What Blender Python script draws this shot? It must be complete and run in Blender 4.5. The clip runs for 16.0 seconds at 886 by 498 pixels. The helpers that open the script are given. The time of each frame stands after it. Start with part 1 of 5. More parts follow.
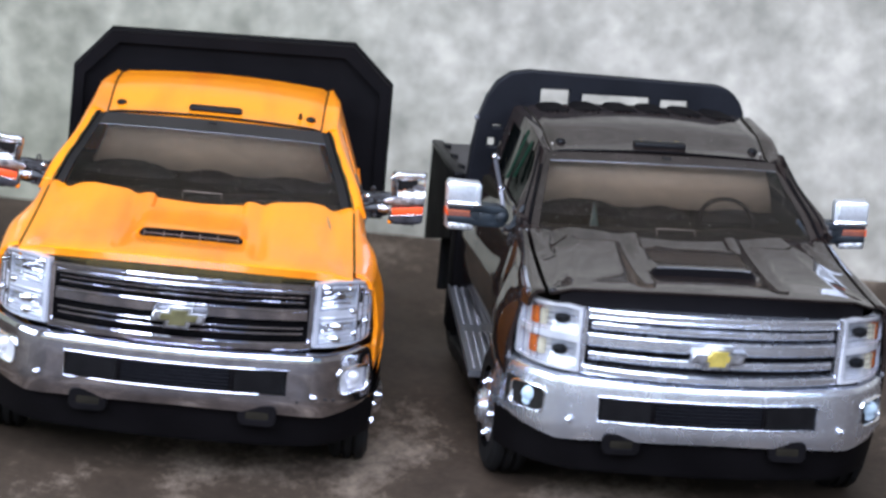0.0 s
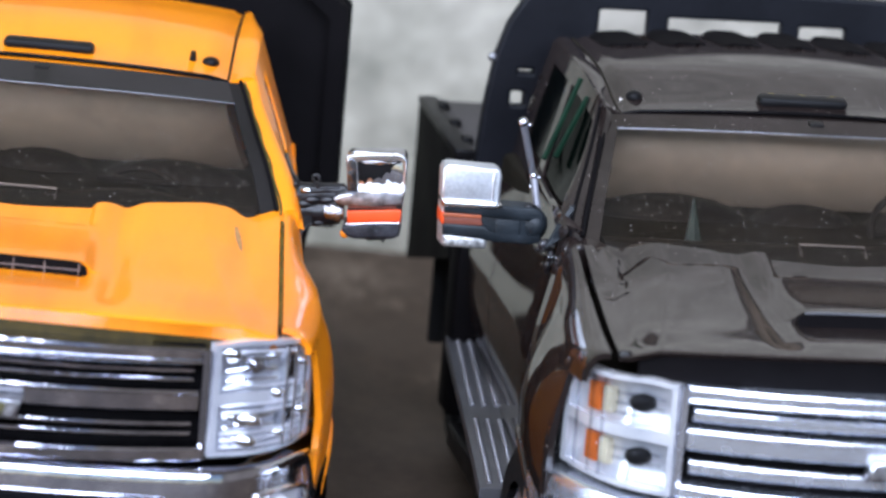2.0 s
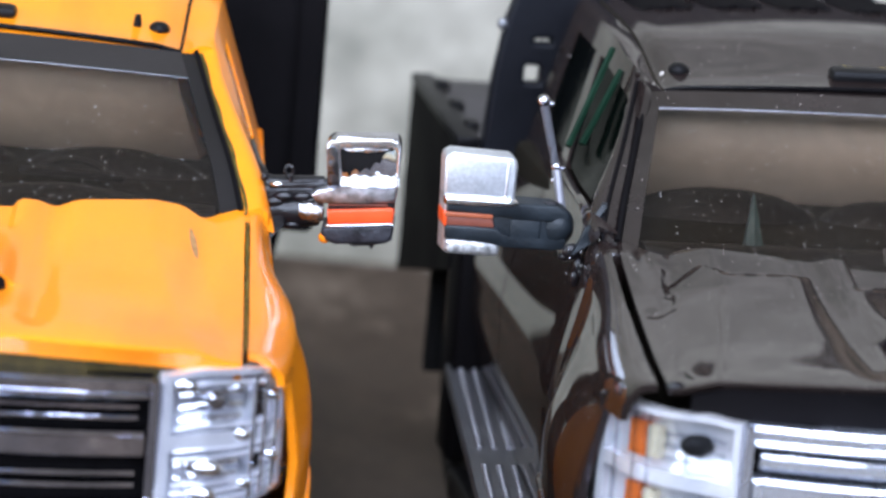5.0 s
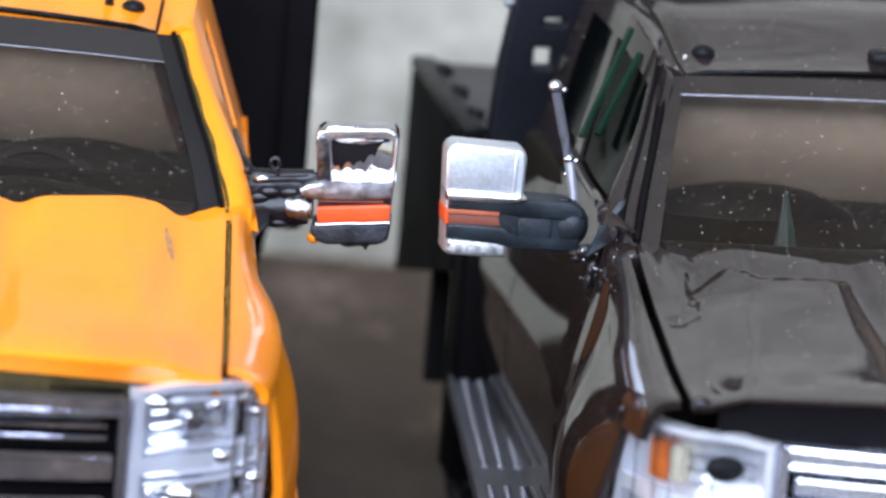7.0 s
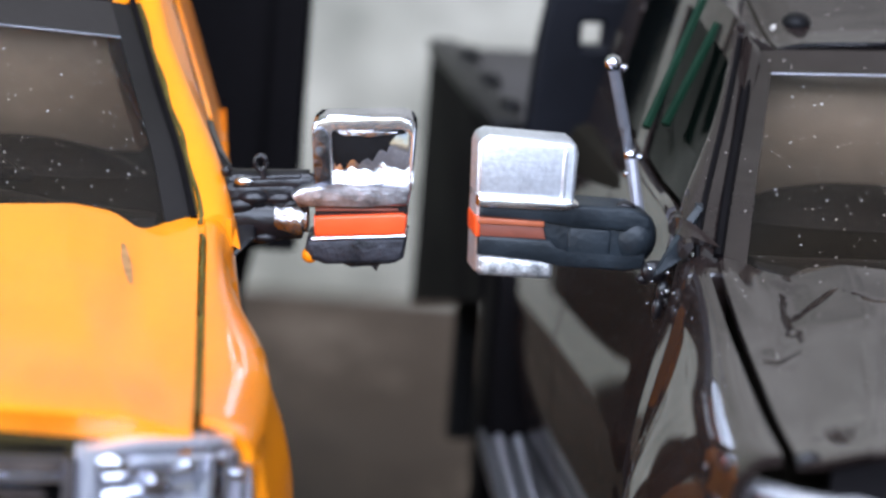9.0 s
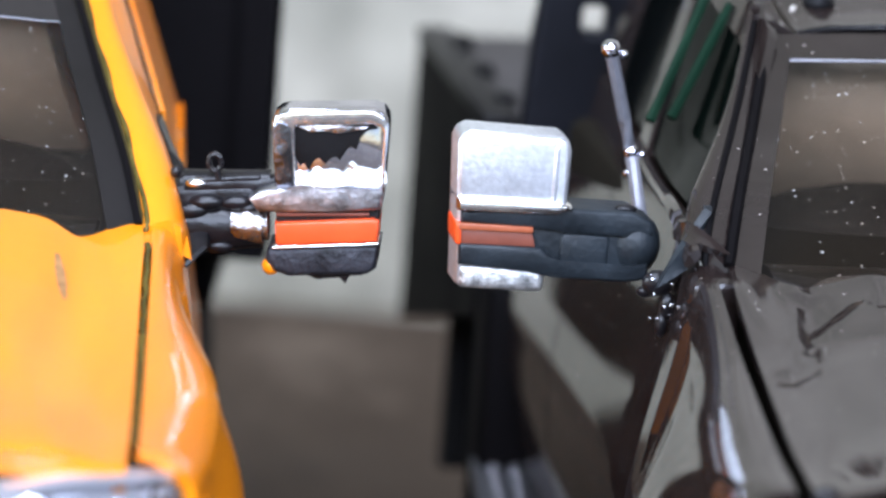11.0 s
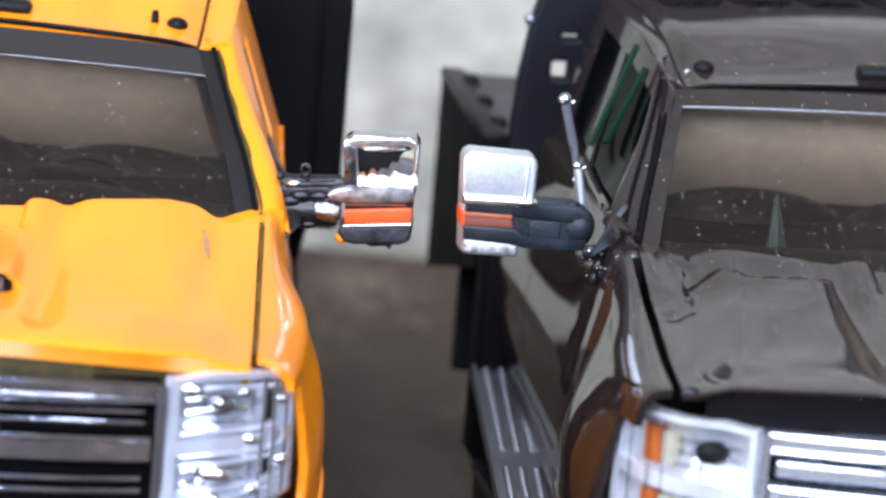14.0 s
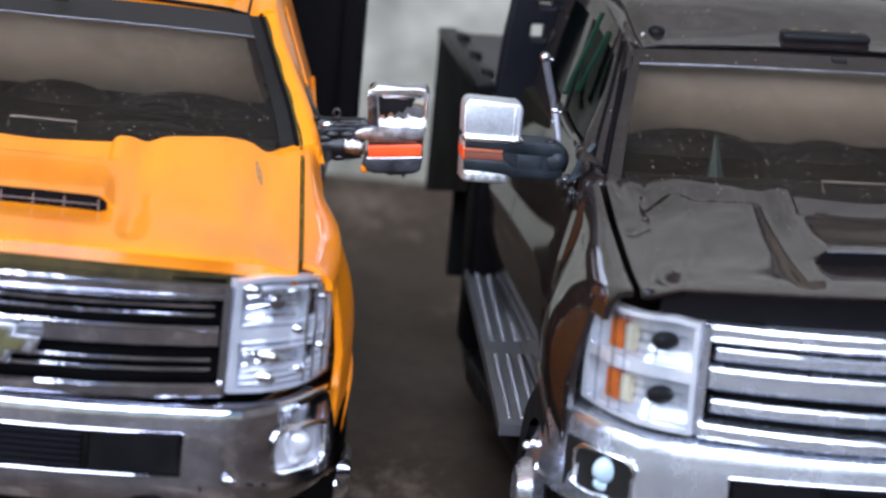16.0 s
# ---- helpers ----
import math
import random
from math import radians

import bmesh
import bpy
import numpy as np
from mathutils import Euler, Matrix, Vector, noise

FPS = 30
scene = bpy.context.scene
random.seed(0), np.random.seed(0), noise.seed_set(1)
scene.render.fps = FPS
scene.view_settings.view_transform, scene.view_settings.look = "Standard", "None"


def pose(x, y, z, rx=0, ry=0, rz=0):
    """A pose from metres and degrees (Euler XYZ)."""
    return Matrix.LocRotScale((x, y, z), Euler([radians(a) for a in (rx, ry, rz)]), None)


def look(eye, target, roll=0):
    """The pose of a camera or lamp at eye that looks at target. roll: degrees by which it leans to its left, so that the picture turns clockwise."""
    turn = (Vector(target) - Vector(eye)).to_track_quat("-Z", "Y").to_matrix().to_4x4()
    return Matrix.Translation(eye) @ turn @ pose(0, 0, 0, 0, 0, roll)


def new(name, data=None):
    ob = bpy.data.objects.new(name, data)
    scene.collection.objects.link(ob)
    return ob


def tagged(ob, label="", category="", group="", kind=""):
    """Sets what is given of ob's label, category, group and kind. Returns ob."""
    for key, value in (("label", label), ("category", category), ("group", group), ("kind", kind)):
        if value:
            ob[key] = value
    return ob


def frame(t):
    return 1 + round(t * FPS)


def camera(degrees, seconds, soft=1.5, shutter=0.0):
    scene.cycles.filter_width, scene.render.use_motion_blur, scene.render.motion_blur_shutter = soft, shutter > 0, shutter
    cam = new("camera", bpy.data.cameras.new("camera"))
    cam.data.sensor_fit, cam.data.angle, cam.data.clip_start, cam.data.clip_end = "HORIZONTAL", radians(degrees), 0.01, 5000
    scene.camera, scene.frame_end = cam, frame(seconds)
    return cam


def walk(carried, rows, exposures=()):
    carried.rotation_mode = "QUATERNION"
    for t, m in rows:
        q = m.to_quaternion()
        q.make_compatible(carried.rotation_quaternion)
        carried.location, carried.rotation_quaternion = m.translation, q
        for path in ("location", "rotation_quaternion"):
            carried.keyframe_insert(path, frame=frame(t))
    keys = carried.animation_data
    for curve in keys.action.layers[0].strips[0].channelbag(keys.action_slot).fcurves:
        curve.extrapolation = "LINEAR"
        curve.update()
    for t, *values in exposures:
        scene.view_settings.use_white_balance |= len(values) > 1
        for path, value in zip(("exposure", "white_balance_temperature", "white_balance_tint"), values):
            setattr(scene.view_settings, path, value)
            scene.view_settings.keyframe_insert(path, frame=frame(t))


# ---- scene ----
cam = camera(6.0, 16.0, soft=2.8)

# metres and degrees, one row each: time, place, turn
PATH = [
(0.0, 0.09902, -1.94766, 0.50575, 76.758, -5.084, 2.417),
(0.5, 0.09628, -1.74687, 0.46556, 76.634, -4.833, 2.400),
(1.0, 0.09110, -1.52468, 0.41342, 76.747, -4.850, 2.368),
(1.5, 0.08726, -1.31715, 0.36662, 76.614, -4.887, 2.413),
(2.0, 0.08453, -1.13854, 0.32500, 76.557, -4.853, 2.487),
(2.5, 0.07809, -1.04217, 0.29962, 76.670, -4.812, 2.243),
(3.0, 0.07671, -0.97470, 0.28325, 76.730, -4.816, 2.241),
(3.5, 0.07508, -0.92436, 0.27186, 76.714, -4.801, 2.203),
(4.0, 0.07397, -0.92589, 0.27163, 76.709, -4.822, 2.146),
(6.5, 0.07619, -0.92593, 0.26971, 76.890, -4.881, 2.269),
(7.0, 0.07403, -0.84114, 0.25372, 76.644, -4.842, 2.264),
(7.5, 0.07318, -0.76036, 0.23235, 76.791, -4.844, 2.336),
(8.0, 0.07009, -0.69683, 0.21575, 76.899, -4.732, 2.222),
(8.5, 0.06831, -0.69582, 0.21600, 76.883, -4.610, 2.076),
(9.0, 0.06872, -0.66799, 0.20757, 77.192, -4.392, 2.168),
(11.5, 0.07509, -0.58852, 0.19145, 77.197, -4.138, 2.768),
(12.0, 0.07446, -0.58502, 0.19137, 77.092, -4.462, 2.798),
(12.5, 0.07294, -0.58755, 0.19472, 76.815, -4.571, 2.796),
(13.0, 0.07744, -0.61274, 0.19817, 77.028, -4.599, 3.139),
(13.5, 0.07397, -0.75144, 0.23652, 76.411, -5.009, 2.597),
(14.0, 0.08689, -0.91108, 0.27370, 76.433, -4.780, 3.111),
(14.5, 0.08348, -1.05258, 0.30402, 76.565, -4.853, 2.633),
(15.0, 0.08314, -1.05696, 0.31061, 76.241, -4.915, 2.665),
(15.5, 0.08031, -1.07380, 0.31537, 75.974, -5.164, 2.580),
(16.0, 0.08103, -1.13273, 0.32752, 75.910, -5.121, 2.545),
]
walk(cam, [(r[0], pose(*r[1:])) for r in PATH], exposures=[(0.0, 0.27), (1.0, 0.27), (2.0, 0.22), (3.5, 0.32), (9.0, 0.37), (11.3, 0.53), (13.0, 0.52), (14.0, 0.57), (15.0, 0.38), (16.0, 0.10)])

# ---- light: an open front behind the camera, daylight from the sky ----
world = bpy.data.worlds.new("sky")
scene.world = world
world.use_nodes = True
wn = world.node_tree.nodes
sky = wn.new("ShaderNodeTexSky")
sky.sky_type, sky.sun_disc = "NISHITA", False
sky.sun_elevation, sky.sun_rotation = radians(50), radians(200)
world.node_tree.links.new(sky.outputs[0], wn["Background"].inputs[0])
wn["Background"].inputs[1].default_value = 0.10


def area(name, w, h, power, m, colour=(1, 1, 1)):
    lamp = bpy.data.lights.new(name, "AREA")
    lamp.shape, lamp.size, lamp.size_y, lamp.energy, lamp.color = "RECTANGLE", w, h, power, colour
    ob = new(name, lamp)
    ob.matrix_world = m
    return ob


# daylight in the wide opening behind the camera and in an opening of the side wall
area("window_daylight", 4.75, 1.18, 172, look((0.0, -2.62, 1.52), (0.08, 0.0, 0.05)), (0.77, 0.89, 1.16))
# overhead fill lamp, added; no roof light is known there
area("roof_fill", 1.52, 0.95, 64, look((-0.285, -1.37, 2.70), (0.05, 0.0, 0.0)), (0.78, 0.89, 1.14))
area("side_daylight", 1.5, 1.3, 58, look((-2.96, -1.15, 0.75), (0.0, 0.0, 0.03)), (0.80, 0.93, 1.05))

# ---- materials ----
def dust_size(n, l, v, lt, size):
    """Lets each speck have a size of its own: most tiny, a few large."""
    sp, pw, ml = n.new("ShaderNodeSeparateColor"), n.new("ShaderNodeMath"), n.new("ShaderNodeMath")
    pw.operation, pw.inputs[1].default_value = "POWER", 3.6
    ml.operation, ml.inputs[1].default_value = "MULTIPLY", size * 1.3
    l.new(v.outputs["Color"], sp.inputs[0])
    l.new(sp.outputs[0], pw.inputs[0])
    l.new(pw.outputs[0], ml.inputs[0])
    l.new(ml.outputs[0], lt.inputs[1])


def mat(name, colour, rough=0.5, metal=0.0, coat=0.0, spec=0.5, vary=0.06, grain=120.0, bump=0.0, bump_scale=900.0, speck=0.0):
    """A surface with two scales of variation: broad tone and fine grain, and dust specks where asked."""
    m = bpy.data.materials.new(name)
    m.use_nodes = True
    n, l = m.node_tree.nodes, m.node_tree.links
    b = n["Principled BSDF"]
    b.inputs["Roughness"].default_value = rough
    b.inputs["Metallic"].default_value = metal
    b.inputs["Coat Weight"].default_value = coat
    b.inputs["Coat Roughness"].default_value = 0.04
    b.inputs["Coat Tint"].default_value = (1.0, 0.91, 0.88, 1)
    b.inputs["Specular IOR Level"].default_value = spec
    tc = n.new("ShaderNodeTexCoord")
    n1, n2 = n.new("ShaderNodeTexNoise"), n.new("ShaderNodeTexNoise")
    n1.inputs["Scale"].default_value, n2.inputs["Scale"].default_value = grain, grain * 14
    n1.inputs["Detail"].default_value = n2.inputs["Detail"].default_value = 5
    mix = n.new("ShaderNodeMath")
    mix.operation = "MULTIPLY_ADD"
    mix.inputs[1].default_value = 0.4
    l.new(tc.outputs["Object"], n1.inputs["Vector"])
    l.new(tc.outputs["Object"], n2.inputs["Vector"])
    l.new(n2.outputs["Fac"], mix.inputs[0])
    l.new(n1.outputs["Fac"], mix.inputs[2])
    ramp = n.new("ShaderNodeValToRGB")
    lo = [c * (1 - 2 * vary) for c in colour]
    hi = [min(1, c * (1 + 2 * vary)) for c in colour]
    ramp.color_ramp.elements[0].position, ramp.color_ramp.elements[0].color = 0.35, (*lo, 1)
    ramp.color_ramp.elements[1].position, ramp.color_ramp.elements[1].color = 1.0, (*hi, 1)
    l.new(mix.outputs[0], ramp.inputs[0])
    out = ramp.outputs[0]
    if speck:
        v = n.new("ShaderNodeTexVoronoi")
        v.inputs["Scale"].default_value = 1800
        l.new(tc.outputs["Object"], v.inputs["Vector"])
        lt = n.new("ShaderNodeMath")
        lt.operation = "LESS_THAN"
        lt.inputs[1].default_value = speck
        l.new(v.outputs["Distance"], lt.inputs[0])
        dust_size(n, l, v, lt, speck)
        mx = n.new("ShaderNodeMix")
        mx.data_type = "RGBA"
        l.new(lt.outputs[0], mx.inputs["Factor"])
        l.new(out, mx.inputs["A"])
        mx.inputs["B"].default_value = (0.42, 0.40, 0.38, 1)
        out = mx.outputs["Result"]
    l.new(out, b.inputs["Base Color"])
    rr = n.new("ShaderNodeMapRange")
    rr.inputs["To Min"].default_value, rr.inputs["To Max"].default_value = rough * 0.8, min(1, rough * 1.25 + 0.01)
    l.new(n1.outputs["Fac"], rr.inputs["Value"])
    l.new(rr.outputs[0], b.inputs["Roughness"])
    if bump:
        n3 = n.new("ShaderNodeTexNoise")
        n3.inputs["Scale"].default_value, n3.inputs["Detail"].default_value = bump_scale, 4
        l.new(tc.outputs["Object"], n3.inputs["Vector"])
        bp = n.new("ShaderNodeBump")
        bp.inputs["Strength"].default_value, bp.inputs["Distance"].default_value = bump, 0.0004
        l.new(n3.outputs["Fac"], bp.inputs["Height"])
        l.new(bp.outputs[0], b.inputs["Normal"])
    return m


ORANGE = mat("orange_paint", (0.86, 0.270, 0.005), 0.36, coat=0.46, spec=0.2, vary=0.03, grain=60, bump=0.03, bump_scale=500)
def redden(m, colour):
    """Long redder streaks that paint the hood's reddish reflections into the colour."""
    n, l = m.node_tree.nodes, m.node_tree.links
    b = n["Principled BSDF"]
    tc, mp, nz, mr, mx = (n.new("ShaderNode" + k) for k in ("TexCoord", "Mapping", "TexNoise", "MapRange", "Mix"))
    mp.inputs["Scale"].default_value = (1.0, 0.16, 0.6)
    nz.inputs["Scale"].default_value, nz.inputs["Detail"].default_value = 95, 5
    mr.inputs["From Min"].default_value, mr.inputs["From Max"].default_value, mr.inputs["To Max"].default_value = 0.46, 0.72, 0.8
    mx.data_type = "RGBA"
    l.new(tc.outputs["Object"], mp.inputs[0])
    l.new(mp.outputs[0], nz.inputs["Vector"])
    l.new(nz.outputs["Fac"], mr.inputs["Value"])
    l.new(mr.outputs[0], mx.inputs["Factor"])
    l.new(b.inputs["Base Color"].links[0].from_socket, mx.inputs["A"])
    mx.inputs["B"].default_value = (*colour, 1)
    l.new(mx.outputs["Result"], b.inputs["Base Color"])


redden(ORANGE, (0.76, 0.175, 0.006))
BLACK = mat("black_paint", (0.0145, 0.0108, 0.0100), 0.45, coat=0.88, spec=0.04, vary=0.15, bump=0.04, bump_scale=400, speck=0.125)
CHROME = mat("chrome", (0.61, 0.61, 0.67), 0.08, metal=1, vary=0.15, grain=300, bump=0.13, bump_scale=450)
SATIN = mat("satin_chrome", (0.78, 0.81, 0.89), 0.25, metal=0.93, vary=0.04, grain=260, bump=0.02, bump_scale=1500)
SHELL = mat("satin_shell", (0.76, 0.78, 0.83), 0.37, metal=0.9, vary=0.09, grain=2400, bump=0.1, bump_scale=3000)
SHINY = mat("bright_chrome", (0.90, 0.90, 0.95), 0.16, metal=1, vary=0.06, grain=400, bump=0.12, bump_scale=900)
BRUSHED = mat("scratched_chrome", (0.46, 0.46, 0.50), 0.30, metal=1, vary=0.45, grain=700, bump=0.2, bump_scale=2600)
COLUMN = mat("chrome_dark_reflection", (0.17, 0.17, 0.19), 0.2, metal=1, vary=0.4, grain=600, bump=0.5, bump_scale=900)
BARE = mat("flaking_chrome", (0.42, 0.40, 0.40), 0.24, metal=1, vary=0.45, grain=600, bump=0.8, bump_scale=1100)
TARNISH = mat("tarnished_plating", (0.03, 0.03, 0.036), 0.38, metal=0.4, spec=0.4, vary=0.45, grain=500, bump=0.4, bump_scale=1800)
SPECKLED = mat("speckled_silver", (0.50, 0.50, 0.56), 0.4, metal=0.8, vary=0.5, grain=1500, bump=0.3, bump_scale=3200)
WORN = mat("worn_chrome", (0.56, 0.57, 0.61), 0.26, metal=1, vary=0.5, grain=700, bump=1.0, bump_scale=1300)
PLASTIC = mat("black_plastic", (0.0062, 0.0058, 0.0062), 0.38, spec=0.10, vary=0.2, grain=250, bump=0.1)
MATTE = mat("matte_black", (0.0036, 0.0030, 0.0034), 0.62, spec=0.05, vary=0.2, grain=90, bump=0.08)
GLOSSBLACK = mat("gloss_black", (0.004, 0.0035, 0.004), 0.12, spec=0.4, vary=0.2, grain=90, bump=0.05)
RACKM = mat("blue_black_coat", (0.0065, 0.0068, 0.0090), 0.5, spec=0.12, vary=0.2, grain=90, bump=0.1)
DECKM = mat("deck_plate", (0.062, 0.056, 0.054), 0.65, spec=0.15, vary=0.15, grain=70, bump=0.15, bump_scale=350)
GREYARM = mat("slate_plastic", (0.013, 0.017, 0.021), 0.42, spec=0.3, vary=0.3, grain=300, bump=0.2, bump_scale=2200)
RUBBER = mat("tyre_rubber", (0.0085, 0.008, 0.008), 0.75, spec=0.15, vary=0.2, grain=200, bump=0.25)
RUST = mat("brown_red_band", (0.30, 0.075, 0.03), 0.4, vary=0.15, grain=500, bump=0.1)
RED = mat("red_band", (0.72, 0.075, 0.015), 0.32, vary=0.08, grain=500, bump=0.1)
DULLRED = mat("faded_red_band", (0.17, 0.045, 0.026), 0.45, vary=0.12, grain=500, bump=0.1)
AMBER = mat("amber_lens", (0.72, 0.15, 0.022), 0.2, coat=0.5, vary=0.25, grain=300)
GOLD = mat("gold_badge", (0.55, 0.42, 0.10), 0.35, metal=0.6, vary=0.15, grain=500)
OLIVE = mat("olive_badge", (0.11, 0.098, 0.045), 0.4, metal=0.4, vary=0.2, grain=500)
TEAL = mat("teal_plastic", (0.020, 0.045, 0.050), 0.3, vary=0.2, grain=300)
GUNK = mat("dark_glue", (0.006, 0.005, 0.0062), 0.30, spec=0.38, vary=0.3, grain=500, bump=0.5, bump_scale=600)
SEAMY = mat("seam_dark", (0.010, 0.008, 0.005), 0.7, spec=0.1, vary=0.3)
GRIME_SHADE = mat("olive_grime_and_shade", (0.034, 0.024, 0.005), 0.6, spec=0.2, vary=0.4, grain=500, bump=0.4)
BORDER = mat("tinted_border", (0.017, 0.0145, 0.0145), 0.3, coat=0.15, spec=0.25, vary=0.15)
SEAMDIRT = mat("yellow_green_grime", (0.085, 0.064, 0.012), 0.6, spec=0.2, vary=0.5, grain=350, bump=0.5)
STAIN = mat("grey_smudge", (0.30, 0.15, 0.06), 0.5, spec=0.2, vary=0.35, grain=900)
SEAT = mat("seat_tan", (0.50, 0.455, 0.40), 0.7, vary=0.12, grain=40)
REFLECTOR = mat("lamp_reflector", (0.86, 0.86, 0.94), 0.18, metal=0.55, vary=0.06, grain=300, bump=0.3, bump_scale=420)
PEARL = mat("frosted_white", (0.82, 0.89, 0.97), 0.16, metal=0.4, coat=0.5, vary=0.14, grain=240, bump=0.25, bump_scale=420)
CREAM = mat("cream_insert", (0.72, 0.64, 0.44), 0.35, coat=0.3, vary=0.12, grain=400)
SPARKLE = mat("rippled_reflector", (0.9, 0.9, 0.95), 0.12, metal=1, vary=0.05, grain=300, bump=1.0, bump_scale=330)
DASH = mat("dash_black", (0.009, 0.0075, 0.007), 0.6, spec=0.2, vary=0.2)
STEPM = mat("step_silver", (0.23, 0.23, 0.245), 0.38, metal=0.85, vary=0.1, grain=260, bump=0.12)
RODM = mat("dull_silver_rod", (0.20, 0.20, 0.225), 0.45, metal=0.6, vary=0.15, grain=400, bump=0.2)
WHITE = mat("lamp_white", (0.42, 0.52, 0.60), 0.2, vary=0.08, grain=300)
GREENM = mat("green_trim", (0.003, 0.016, 0.008), 0.5, spec=0.12, vary=0.2, grain=300)


def glass(name, tint, rough=0.03, clear=0.6, dust=0.0, ior=1.5):
    m = bpy.data.materials.new(name)
    m.use_nodes = True
    n, l = m.node_tree.nodes, m.node_tree.links
    b = n["Principled BSDF"]
    b.inputs["Base Color"].default_value = (*[0.024 * c for c in tint], 1)
    b.inputs["Roughness"].default_value = rough
    b.inputs["IOR"].default_value = ior
    b.inputs["Coat Weight"].default_value = 0.2 if ior > 1.4 else 0.0
    tr = n.new("ShaderNodeBsdfTransparent")
    tr.inputs[0].default_value = (*tint, 1)
    ms = n.new("ShaderNodeMixShader")
    ms.inputs[0].default_value = clear
    sm, sr, stc = n.new("ShaderNodeTexNoise"), n.new("ShaderNodeMapRange"), n.new("ShaderNodeTexCoord")
    sm.inputs["Scale"].default_value, sm.inputs["Detail"].default_value = 55, 4
    sr.inputs["From Min"].default_value, sr.inputs["From Max"].default_value = 0.3, 0.7
    sr.inputs["To Min"].default_value, sr.inputs["To Max"].default_value = clear - 0.1, min(1.0, clear + 0.08)
    l.new(stc.outputs["Object"], sm.inputs["Vector"])
    l.new(sm.outputs["Fac"], sr.inputs["Value"])
    l.new(sr.outputs[0], ms.inputs[0])
    l.new(b.outputs[0], ms.inputs[1])
    l.new(tr.outputs[0], ms.inputs[2])
    l.new(ms.outputs[0], n["Material Output"].inputs[0])
    tc, nz, bp = n.new("ShaderNodeTexCoord"), n.new("ShaderNodeTexNoise"), n.new("ShaderNodeBump")
    nz.inputs["Scale"].default_value = 260
    bp.inputs["Strength"].default_value, bp.inputs["Distance"].default_value = 0.06, 0.0004
    l.new(tc.outputs["Object"], nz.inputs["Vector"])
    l.new(nz.outputs["Fac"], bp.inputs["Height"])
    l.new(bp.outputs[0], b.inputs["Normal"])
    if dust:
        v, lt, d, m2 = n.new("ShaderNodeTexVoronoi"), n.new("ShaderNodeMath"), n.new("ShaderNodeBsdfDiffuse"), n.new("ShaderNodeMixShader")
        v.inputs["Scale"].default_value = 1800
        l.new(tc.outputs["Object"], v.inputs["Vector"])
        lt.operation, lt.inputs[1].default_value = "LESS_THAN", dust
        l.new(v.outputs["Distance"], lt.inputs[0])
        dust_size(n, l, v, lt, dust)
        d.inputs[0].default_value = (0.45, 0.43, 0.41, 1)
        l.new(lt.outputs[0], m2.inputs[0])
        l.new(ms.outputs[0], m2.inputs[1])
        l.new(d.outputs[0], m2.inputs[2])
        l.new(m2.outputs[0], n["Material Output"].inputs[0])
    return m


WINDSCREEN = glass("windscreen_glass", (0.90, 0.84, 0.78), 0.05, 0.84, dust=0.135)
SIDEGLASS = glass("side_glass", (0.10, 0.16, 0.13), 0.08, 0.7, ior=1.22)
LENS = glass("clear_lens", (0.97, 0.98, 1.0), 0.03, 0.86)


